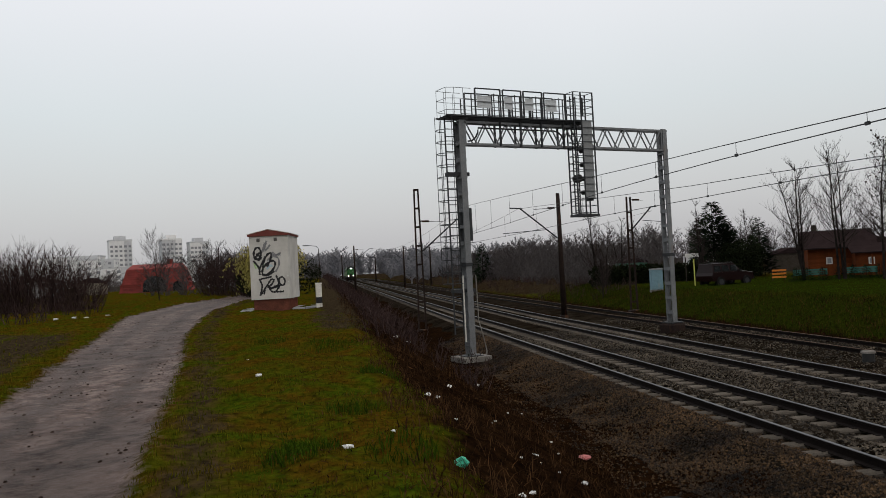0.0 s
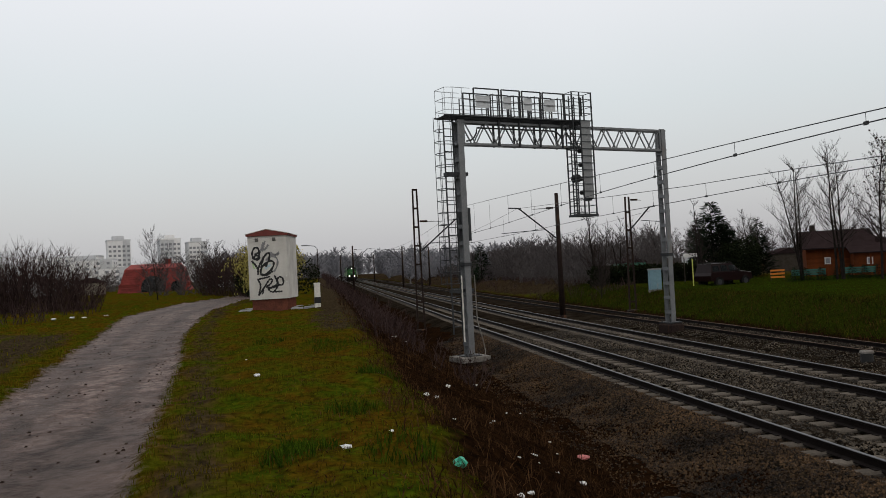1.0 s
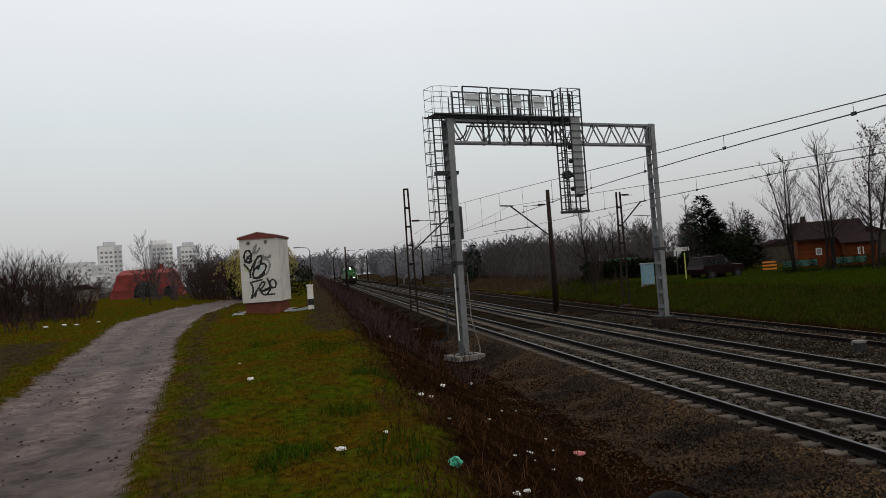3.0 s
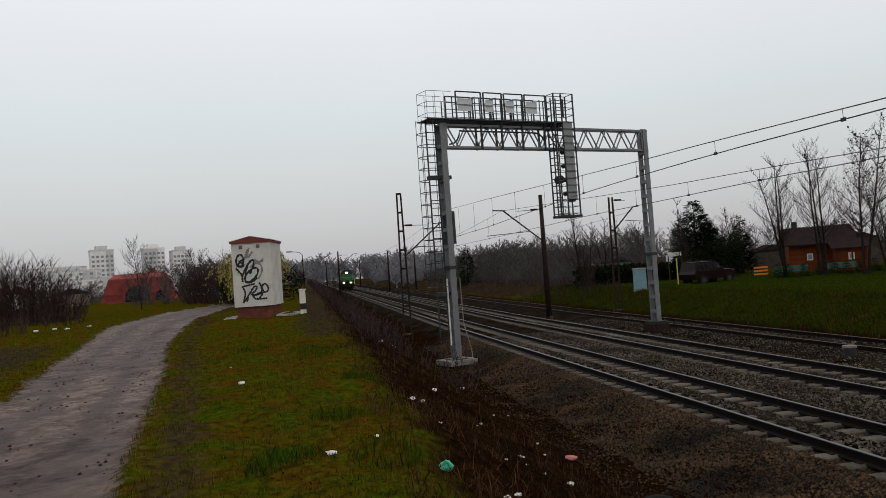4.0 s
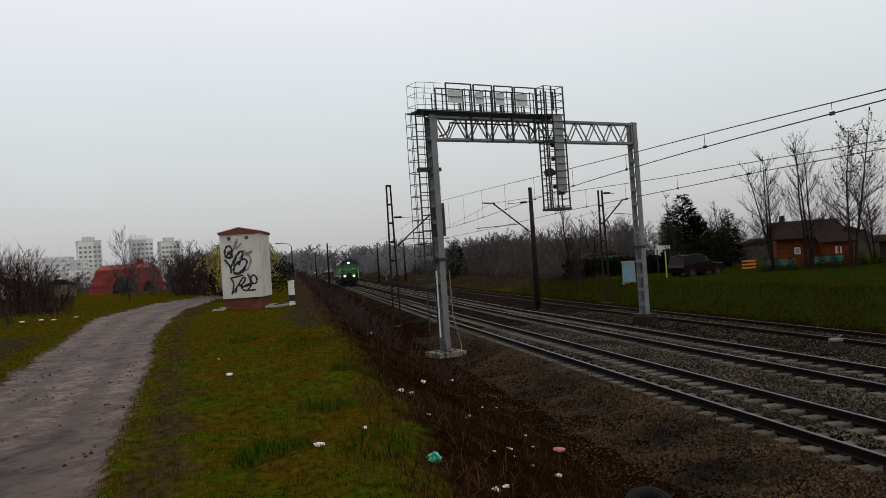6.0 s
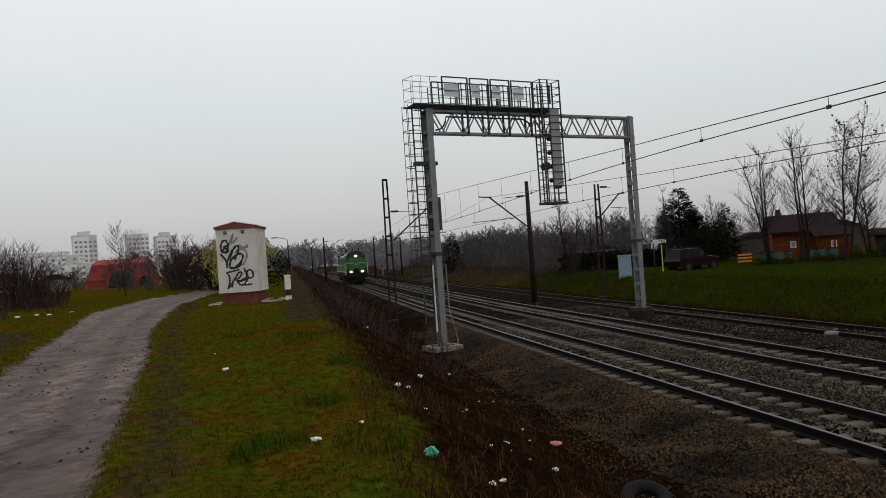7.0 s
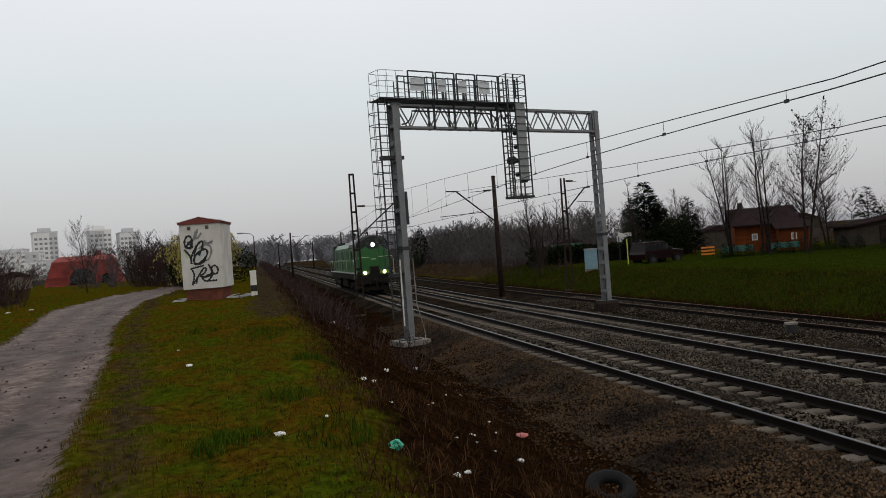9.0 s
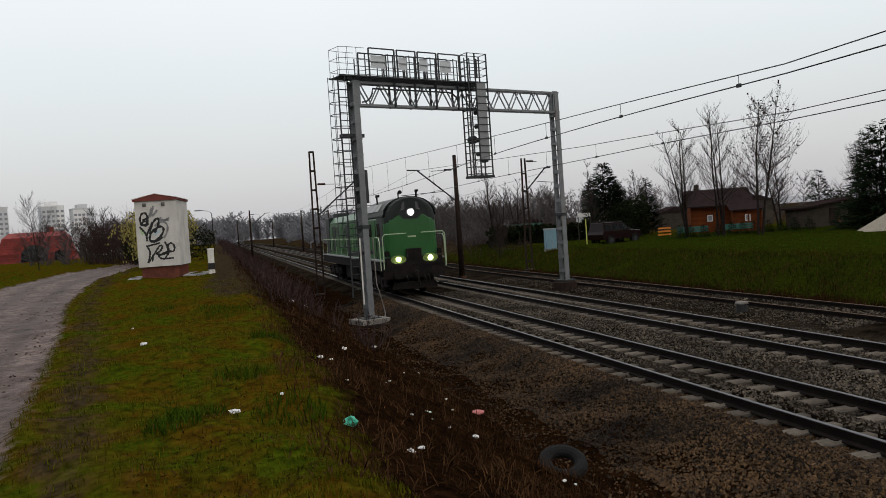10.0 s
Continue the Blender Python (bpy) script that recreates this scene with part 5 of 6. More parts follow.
blade_field("grass_tufts", M_TUFT, "darker lush grass tufts", 2200, None, 0.06, 0.16, 0.010, 8, [(-0.16, 7.6, 0.28), (0.22, 16.9, 0.55), (0.8, 11.7, 0.3), (0.66, 7.0, 0.36), (-0.34, 6.85, 0.25), (0.3, 9.3, 0.32), (0.1, 16.0, 0.4), (0.9, 12.4, 0.3), (-2.7, 12.5, 0.3), (-1.2, 18, 0.4)], 0.8)
blade_field("dry_stalks", M_STALK, "dry brown weed stalks on the slope", 17000, (0.7, 5.2, 5.5, 40, 1.5), 0.04, 0.22, 0.012, 9, None, 1.3)
blade_field("dry_leaf_litter", M_STALK, "dead grass straw lying on the slope", 16000, (-0.6, 5.6, 5, 30, 1.5), 0.015, 0.05, 0.014, 10, None, 6.0)


def brush_strip():
    """Low dark dead scrub along the cutting."""
    rng = random.Random(21)
    sh = Shape()
    for i in range(420):
        y = 20 + 190 * rng.random() ** 1.4
        x = rng.uniform(1.2, 5.0) - (0.6 if y > 60 else 0)
        if (x > 3.4 and 22 < y < 31.5) or (x > 4.2 and y < 50):
            continue
        hh = rng.uniform(0.3, 0.75) * (1 + min(y, 120) / 120)
        twig_bush(sh, rng, x, y, L(x, y), hh, 1.0, 5)
    for i in range(230):
        y = 56 + 130 * rng.random() ** 1.2
        x = rng.uniform(19.4, 25.5)
        twig_bush(sh, rng, x, y, L(x, y), rng.uniform(0.35, 0.9), 1.2, 5)
    tagged(part("dead_scrub", sh, M_BRUSH), "low tangle of dark dead scrub along the cutting", "scrub", kind="stuff")
    sh = Shape()
    for i in range(260):
        y = 26 + 60 * rng.random()
        x = rng.uniform(-26, -8.5) - max(0, (40 - y)) * 0.2
        if x > -0.27 * y:
            continue
        twig_bush(sh, rng, x, y, L(x, y), rng.uniform(0.4, 1.1), 1.2, 7)
    tagged(part("reddish_weeds", sh, M_BRUSH), "reddish brown dry weeds along the field edge", "weeds", kind="stuff")


brush_strip()


def far_woods():
    """Rows of leafless trees, joined, beyond the gardens and along the line; haze is in their colours."""
    protos = []
    for s in range(10):
        th = 1.0 if s < 5 else 3.2
        rng = random.Random(100 + s)
        sh = Shape()
        for k in range(2):
            main = branch(sh, rng, (rng.uniform(-0.4, 0.4), rng.uniform(-0.4, 0.4), 0), (rng.uniform(-0.1, 0.1), rng.uniform(-0.1, 0.1), 1), rng.uniform(0.8, 1.0), 0.014 * th ** 0.5, 6, 0.02, 0.08, 4)
            for p, d, r in main:
                for b in range(5):
                    a = rng.uniform(0, 6.283)
                    lim = branch(sh, rng, p, (math.cos(a), math.sin(a), rng.uniform(0.4, 1.2)), rng.uniform(0.14, 0.34), 0.006 * th, 3, 0.08, 0.2, 3)
                    for q, e, rr in lim:
                        for c in range(3):
                            branch(sh, rng, q, e + Vector((rng.uniform(-1, 1), rng.uniform(-1, 1), rng.uniform(-0.1, 1))), rng.uniform(0.05, 0.13), 0.0045 * th, 1, 0, 0.2, 3)
        v = np.array(sh.v)
        f = np.array([list(q) for q in sh.f])
        protos.append((v, f))
    rng = np.random.default_rng(9)

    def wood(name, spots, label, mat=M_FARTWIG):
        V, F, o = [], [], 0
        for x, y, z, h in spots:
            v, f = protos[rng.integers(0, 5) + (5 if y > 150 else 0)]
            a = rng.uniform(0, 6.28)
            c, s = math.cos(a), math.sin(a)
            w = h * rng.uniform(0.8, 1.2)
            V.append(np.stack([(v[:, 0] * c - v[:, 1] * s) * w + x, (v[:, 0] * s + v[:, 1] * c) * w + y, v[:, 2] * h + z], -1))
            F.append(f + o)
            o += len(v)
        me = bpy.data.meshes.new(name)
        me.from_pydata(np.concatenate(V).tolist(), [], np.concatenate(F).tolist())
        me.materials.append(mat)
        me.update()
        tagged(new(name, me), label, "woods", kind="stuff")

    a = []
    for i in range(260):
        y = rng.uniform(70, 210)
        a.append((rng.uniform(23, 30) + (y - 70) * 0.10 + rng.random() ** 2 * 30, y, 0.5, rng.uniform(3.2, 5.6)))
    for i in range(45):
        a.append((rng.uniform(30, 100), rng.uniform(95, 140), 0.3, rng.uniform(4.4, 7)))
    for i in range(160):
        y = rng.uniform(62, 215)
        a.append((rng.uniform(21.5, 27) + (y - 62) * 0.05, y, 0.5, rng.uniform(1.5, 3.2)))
    wood("bare_woods", a, "belt of leafless trees beyond the railway, greyed in colour for haze")
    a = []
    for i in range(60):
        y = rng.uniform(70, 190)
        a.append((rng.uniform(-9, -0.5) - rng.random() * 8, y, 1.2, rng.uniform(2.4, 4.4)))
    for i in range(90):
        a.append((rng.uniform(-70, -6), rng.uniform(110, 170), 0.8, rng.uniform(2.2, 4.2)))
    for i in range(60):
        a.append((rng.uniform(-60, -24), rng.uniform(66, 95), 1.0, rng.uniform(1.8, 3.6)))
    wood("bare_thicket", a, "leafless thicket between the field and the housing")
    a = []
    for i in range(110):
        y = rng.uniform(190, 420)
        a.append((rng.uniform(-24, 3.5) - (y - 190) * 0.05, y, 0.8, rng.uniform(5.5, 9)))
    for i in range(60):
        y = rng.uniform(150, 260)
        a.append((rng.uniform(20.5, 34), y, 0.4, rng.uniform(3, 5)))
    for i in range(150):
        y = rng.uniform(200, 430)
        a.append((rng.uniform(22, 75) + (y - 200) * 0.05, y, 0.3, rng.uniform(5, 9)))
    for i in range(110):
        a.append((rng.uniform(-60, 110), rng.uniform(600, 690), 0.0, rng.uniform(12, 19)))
    wood("misty_woods", a, "woods far along the railway, mist put into their pale colour", M_MISTWOOD)


far_woods()
# far ridge of woods closing the horizon, haze put in as a grey glow
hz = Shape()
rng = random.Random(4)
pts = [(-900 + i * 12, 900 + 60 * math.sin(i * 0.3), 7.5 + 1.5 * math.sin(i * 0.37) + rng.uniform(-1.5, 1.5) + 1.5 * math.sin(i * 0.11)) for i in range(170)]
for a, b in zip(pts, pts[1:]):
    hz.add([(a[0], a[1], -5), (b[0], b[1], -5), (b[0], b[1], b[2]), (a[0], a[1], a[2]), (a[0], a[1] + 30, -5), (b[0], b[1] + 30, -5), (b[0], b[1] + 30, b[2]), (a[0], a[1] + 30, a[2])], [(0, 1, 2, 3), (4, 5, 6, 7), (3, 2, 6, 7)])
tagged(part("backdrop", hz, M_HAZE), "distant line of woods on the horizon with haze put in as a grey glow", "backdrop", kind="structure")


# ---- housing on the horizon ----
def tower(x, y, w, d, h, rz, mats, seed, label, z=0.0, lift=True, cols=5):
    t = thing("tower_block" if h > 28 else "apartment_block", pose(x, y, z, 0, 0, rz), label, "apartment building", "housing blocks")
    part("wall", Shape().box((0, 0, h / 2), (w, d, h)), mats[0], t)
    part("side_wall", Shape().box((w * 0.32, -d / 2 - 0.3, h / 2), (w * 0.30, 0.6, h)), mats[1], t)
    part("parapet", Shape().box((0, 0, h + 0.4), (w + 0.4, d + 0.4, 0.8)), mats[1], t)
    if lift:
        part("lift_house", Shape().box((0, 0, h + 1.9), (w * 0.5, d * 0.6, 2.6)), mats[1], t)
    win = mesh_of("far_window", Shape().box((0, 0, 0), (1.6, 0.3, 1.4)), M_FARGLASS)
    floors = int(h / 2.9)
    for f in range(floors):
        for c in range(cols):
            xx = -w / 2 + w * (c + 0.5) / cols
            off = 0.75 if abs(xx - w * 0.32) < w * 0.15 else 0.14
            part("window", win, None, t, at=pose(xx, -d / 2 - off + 0.1, 1.7 + f * 2.9))
        for c in range(2):
            part("window", win, None, t, at=pose(w / 2 + 0.05, -d / 4 + c * d / 2, 1.7 + f * 2.9, 0, 0, 90))
    return t


tower(-127.3, 520, 13.5, 12, 31.5, 20, (M_PLASTER, M_PLASTERGREY), 1, "pale high-rise block of flats with rows of windows")
tower(-96.0, 520, 12.5, 12, 30.8, 20, (M_PLASTERGREY, M_PLASTER), 2, "grey high-rise block of flats with rows of windows")
tower(-79.0, 520, 11.5, 12, 28.2, 20, (M_PLASTER, M_PLASTERGREY), 3, "pale high-rise block of flats with rows of windows")
for x, y, w, h, rz in ((-176, 455, 46, 17, 6), (-128, 470, 22, 18, 4), (-150, 490, 40, 21, 0), (-108, 430, 20, 12, 8), (-74, 440, 30, 10, 4), (-205, 440, 26, 15, 10), (-58, 470, 16, 9, 0)):
    tower(x, y, w, 12, h, rz, (M_PLASTER, M_PLASTERGREY), 5, "long pale low-rise block of flats in the distance", lift=False, cols=max(4, int(w / 5)))


def red_house():
    r = thing("red_roofed_house", pose(-20.4, 100, 1.15, 0, 0, 6), "low house with red tiled mansard roof and round dormers", "house")
    W, D = 8.9, 8.0
    part("wall", Shape().box((0, D / 2, 1.0), (W - 0.6, D - 0.6, 2.0)), M_REDBRICK, r)
    out = Shape()
    a, b = W / 2, W / 2 - 1.0
    z0, z1, z2 = 0.5, 3.9, 4.55
    vs = [(-a, 0, z0), (a, 0, z0), (a, D, z0), (-a, D, z0), (-b, 0.9, z1), (b, 0.9, z1), (b, D - 0.9, z1), (-b, D - 0.9, z1), (-b + 0.4, D / 2, z2), (b - 0.4, D / 2, z2)]
    out.add(vs, [(0, 1, 5, 4), (1, 2, 6, 5), (2, 3, 7, 6), (3, 0, 4, 7), (4, 5, 9, 8), (6, 7, 8, 9), (5, 6, 9), (7, 4, 8), (3, 2, 1, 0)])
    part("roof", out, M_REDTILE, r, "steep red tiled roof")
    for q in range(12):
        t = (q + 0.5) / 12
        part("tile_course", Shape().box((0, 0.9 * t - 0.03, z0 + (z1 - z0) * t), (2 * (a - t) - 0.05, 0.07, 0.06)), M_REDTILE, r)
    for x, rad in ((-0.1, 1.6), (2.6, 0.8)):
        d = Shape()
        pts = [(x + rad * math.cos(math.pi * k / 10), 1.6 + rad * math.sin(math.pi * k / 10)) for k in range(11)]
        d.prism(pts + [(x - rad, 0.9), (x + rad, 0.9)], -0.25, 1.4)
        q = part("dormer", d, M_REDTILE, r)
        d = Shape()
        pts = [(x + (rad - 0.22) * math.cos(math.pi * k / 10), 1.6 + (rad - 0.22) * math.sin(math.pi * k / 10)) for k in range(11)]
        d.prism(pts + [(x - rad + 0.22, 1.0), (x + rad - 0.22, 1.0)], -0.3, -0.24)
        part("dormer_window", d, M_GLASSDARK, q, "dark arched window")
    part("gutter", Shape().box((0, -0.05, z0 + 0.02), (W, 0.14, 0.14)), M_SHED, r)
    part("chimney", Shape().box((1.5, D / 2, 4.6), (0.7, 0.7, 1.0)), M_REDBRICK, r)


red_house()
for x, y, w, h, m, rz in ((-33.5, 100, 3.2, 2.6, M_PLASTER, 10), (-29.0, 104, 3.0, 2.2, M_TENT, -5), (-14, 118, 5, 2.4, M_PLASTER, 0)):
    s = thing("garden_shed", pose(x, y, 1.4, 0, 0, rz), "small pale garden shed among bare bushes", "shed", "garden sheds")
    part("wall", Shape().box((0, 0, h / 2), (w, 2.5, h)), m, s)
    part("roof", Shape().prism([(-w / 2 - 0.15, h), (w / 2 + 0.15, h), (0, h + 0.7)], -1.4, 1.4), M_DARKROOF, s)

# left-hand shrubs and trees
for i, (x, y, h, w) in enumerate(((-16.5, 46, 3.6, 3.2), (-14.6, 45, 3.2, 2.8), (-17.6, 47, 3.4, 3.0), (-13.6, 46, 2.4, 2.4), (-19, 48, 2.8, 3), (-22, 50, 2.6, 3), (-25, 47, 2.4, 3), (-7.2, 62, 3.2, 2.6), (-5.6, 60, 3.6, 2.6), (-4.6, 58, 3.2, 2.2), (-9.0, 66, 3.0, 2.2))):
    bush("bare_shrub", x, y, h, w, 40 + i, "dense dark leafless shrub at the field edge", 110, M_BRUSH)
bare_tree("bare_tree", pose(-12.0, 60, L(-12, 60)), 12, 5.0, 2.4, "thin leafless tree standing before a red roof", 1, 1.2, None, 0.0, 0.2, "bare trees", 0.7)
bare_tree("bare_tree", pose(-9.4, 72, L(-9, 72)), 14, 4.8, 2.2, "spreading leafless tree behind the dirt track", 2, 1.0)
bare_tree("bare_tree", pose(-30.5, 60, L(-30, 60)), 15, 7.5, 2.4, "leafless tree at the field edge", 1, 1.0)
conifer("dark_conifer", pose(-10.6, 82, 1.7), 31, 3.2, 1.1, "small dark conifer near a red house", 260)
conifer("dark_conifer", pose(-6.6, 70, 1.7), 32, 3.4, 1.3, "dark evergreen bush behind the kiosk", 300)


def willow():
    t = thing("willow_tree", pose(-3.05, 43.5, L(-2.3, 43.5)), "willow with drooping yellow catkins behind the kiosk", "tree")
    rng = random.Random(8)
    trunk, crown, leaf = Shape(), Shape(), Shape()
    main = branch(trunk, rng, (0, 0, -0.2), (0, 0, 1), 2.5, 0.2, 6, 0.02, 0.08, 7)
    for p, d, r in main[2:]:
        for b in range(8):
            a = rng.uniform(0, 6.283)
            lim = branch(crown, rng, p, (math.cos(a), math.sin(a), 1.0), rng.uniform(1.2, 2.5), 0.04, 4, -0.10, 0.15, 4)
            for q, e, rr in lim[1:]:
                for c in range(5):
                    hang = branch(crown, rng, q, e * 0.4 + Vector((rng.uniform(-1, 1), rng.uniform(-1, 1), -0.2)), rng.uniform(0.5, 1.3), 0.010, 4, -0.5, 0.1, 3)
                    for u, v, w in hang:
                        for k in range(4):
                            z = u + Vector((rng.uniform(-0.1, 0.1), rng.uniform(-0.1, 0.1), rng.uniform(-0.15, 0.1)))
                            s = Vector((rng.uniform(-1, 1), rng.uniform(-1, 1), -1.2)).normalized() * 0.07
                            o = s.cross(Vector((rng.uniform(-1, 1), rng.uniform(-1, 1), 0.3))).normalized() * 0.028
                            leaf.add([z - s, z + o, z + s, z - o], [(0, 1, 2, 3)])
    part("trunk", trunk, M_BARK, t)
    part("branches", crown, M_TWIG, t)
    part("catkin_foliage", leaf, M_WILLOW, t, "yellow-green catkins")["kind"] = "stuff"


willow()
for i, (x, y, r, h) in enumerate(((-1.1, 54, 1.1, 1.5), (-4.9, 56, 1.2, 1.3))):
    sh_ = Shape()
    leaf_mass(sh_, random.Random(210 + i), (0, 0, h * 0.8), (r, r * 0.8, h * 0.85), 900, 0.09)
    tagged(part("evergreen_bush", sh_, M_HEDGE, None, at=pose(x, y, L(x, y))), "dark evergreen bush beside the willow", "bush", "evergreen bushes")


def street_lamp(x, y, h, label):
    s = thing("street_lamp", pose(x, y, L(x, y)), label, "street lamp", "street lamps")
    part("pole", Shape().tube((0, 0, 0), (0, 0, h), 0.06, 0.035, 8), M_RUSTPOST, s)
    part("arm", Shape().path([(0, 0, h), (-0.25, 0, h + 0.25), (-1.0, -0.1, h + 0.35)], 0.035), M_STEEL, s)
    part("lamp_head", Shape().box((-1.2, -0.1, h + 0.35), (0.6, 0.22, 0.12), bevel=0.03), M_PANEL, s)


street_lamp(-0.15, 75, 3.7, "grey street lamp with a bent arm beside the track")

# ---- gardens beyond the tracks ----
def hedge(x0, x1, y, h, seed):
    rng = random.Random(seed)
    sh = Shape()
    x = x0
    while x < x1:
        for z in (0.3, 0.72):
            leaf_mass(sh, rng, (x, 0, h * z), (0.75, 0.55, h * rng.uniform(0.33, 0.36)), 420, 0.12)
        x += 0.6
    return tagged(part("hedge", sh, M_HEDGE, None, at=pose(0, y, L(22, y))), "long clipped dark evergreen hedge along the gardens", "hedge", "hedges")


hedge(23.0, 28.4, 62, 1.95, 1)
hedge(28.6, 34.5, 61.6, 1.85, 2)


def suv():
    s = thing("parked_car", pose(29.0, 52.0, L(28, 52) - 0.22, 0, 0, 14), "dark red off-road car with sky sheen painted on its bonnet, parked on grass", "car")
    body = Shape().prism([(-1.95, 0.42), (1.75, 0.42), (1.85, 0.60), (1.80, 0.92), (1.0, 1.02), (-1.9, 1.02), (-2.0, 0.8)], -0.85, 0.85)
    part("body", body, M_SUVRED, s)
    part("bonnet", Shape().prism([(0.80, 0.98), (1.80, 0.90), (1.78, 0.96), (0.82, 1.08)], -0.8, 0.8), M_BONNETSHEEN, s, "bonnet with the sky's reflection put into its pale colour")
    cabin = Shape().add([(-1.9, -0.82, 1.02), (0.85, -0.82, 1.02), (0.85, 0.82, 1.02), (-1.9, 0.82, 1.02), (-1.78, -0.70, 1.62), (0.15, -0.70, 1.62), (0.15, 0.70, 1.62), (-1.78, 0.70, 1.62)], [(0, 1, 5, 4), (1, 2, 6, 5), (2, 3, 7, 6), (3, 0, 4, 7), (4, 5, 6, 7)])
    part("cabin", cabin, M_SUVRED, s)
    part("roof", Shape().box((-0.82, 0, 1.64), (1.95, 1.42, 0.06), bevel=0.02), M_SUVRED, s)
    part("windscreen", Shape().add([(0.80, -0.7, 1.07), (0.80, 0.7, 1.07), (0.22, 0.62, 1.56), (0.22, -0.62, 1.56), (0.84, -0.7, 1.09), (0.84, 0.7, 1.09), (0.26, 0.62, 1.58), (0.26, -0.62, 1.58)], [(0, 1, 2, 3), (4, 5, 6, 7), (0, 1, 5, 4), (2, 3, 7, 6)]), M_GLASSDARK, s)
    for x0, x1 in ((-1.75, -1.1), (-1.02, -0.35), (-0.27, 0.42)):
        part("side_window", Shape().add([(x0, -0.815, 1.10), (x1, -0.815, 1.10), (min(x1, x1 - 0.1), -0.735, 1.52), (x0 + 0.04, -0.735, 1.52), (x0, -0.80, 1.10), (x1, -0.80, 1.10), (x1 - 0.1, -0.72, 1.52), (x0 + 0.04, -0.72, 1.52)], [(0, 1, 2, 3), (4, 5, 6, 7), (0, 1, 5, 4), (2, 3, 7, 6)]), M_GLASSDARK, s)
    for x in (-1.25, 1.15):
        for y in (-0.80, 0.80):
            w = part("wheel", Shape().tube((x, y - 0.12, 0.36), (x, y + 0.12, 0.36), 0.36, 0.36, 18), M_TYRE, s)
            part("rim", Shape().tube((x, y - 0.13, 0.36), (x, y + 0.13, 0.36), 0.2, 0.2, 12), M_STEELDARK, w)
    for y in (-0.6, 0.6):
        part("headlight", Shape().tube((1.80, y, 0.80), (1.87, y, 0.80), 0.11, 0.1, 10), M_PLASTIC, s)
    part("bumper", Shape().box((1.86, 0, 0.55), (0.14, 1.6, 0.18), bevel=0.03), M_BLACK, s)
    part("roof_rack", Shape().bar((-1.7, -0.6, 1.74), (0.1, -0.6, 1.74), 0.04).bar((-1.7, 0.6, 1.74), (0.1, 0.6, 1.74), 0.04), M_BLACK, s)
    part("mirror", Shape().box((0.55, -0.92, 1.12), (0.1, 0.16, 0.14)), M_BLACK, s)


suv()


def cabinet(x, y):
    c = thing("trackside_cabinet", pose(x, y, L(x, y), 0, 0, -10), "tall pale blue steel trackside cabinet", "cabinet")
    part("body", Shape().box((0, 0, 0.75), (0.80, 0.5, 1.4), bevel=0.02), M_BLUEBOX, c)
    part("top", Shape().box((0, 0, 1.49), (0.88, 0.58, 0.08), bevel=0.02), M_PANEL, c)
    part("door", Shape().box((0, -0.26, 0.78), (0.7, 0.02, 1.2)), M_BLUEBOX, c)
    part("foot", Shape().box((0, 0, 0.0), (0.84, 0.54, 0.2)), M_CONCRETE, c)


cabinet(22.75, 50)


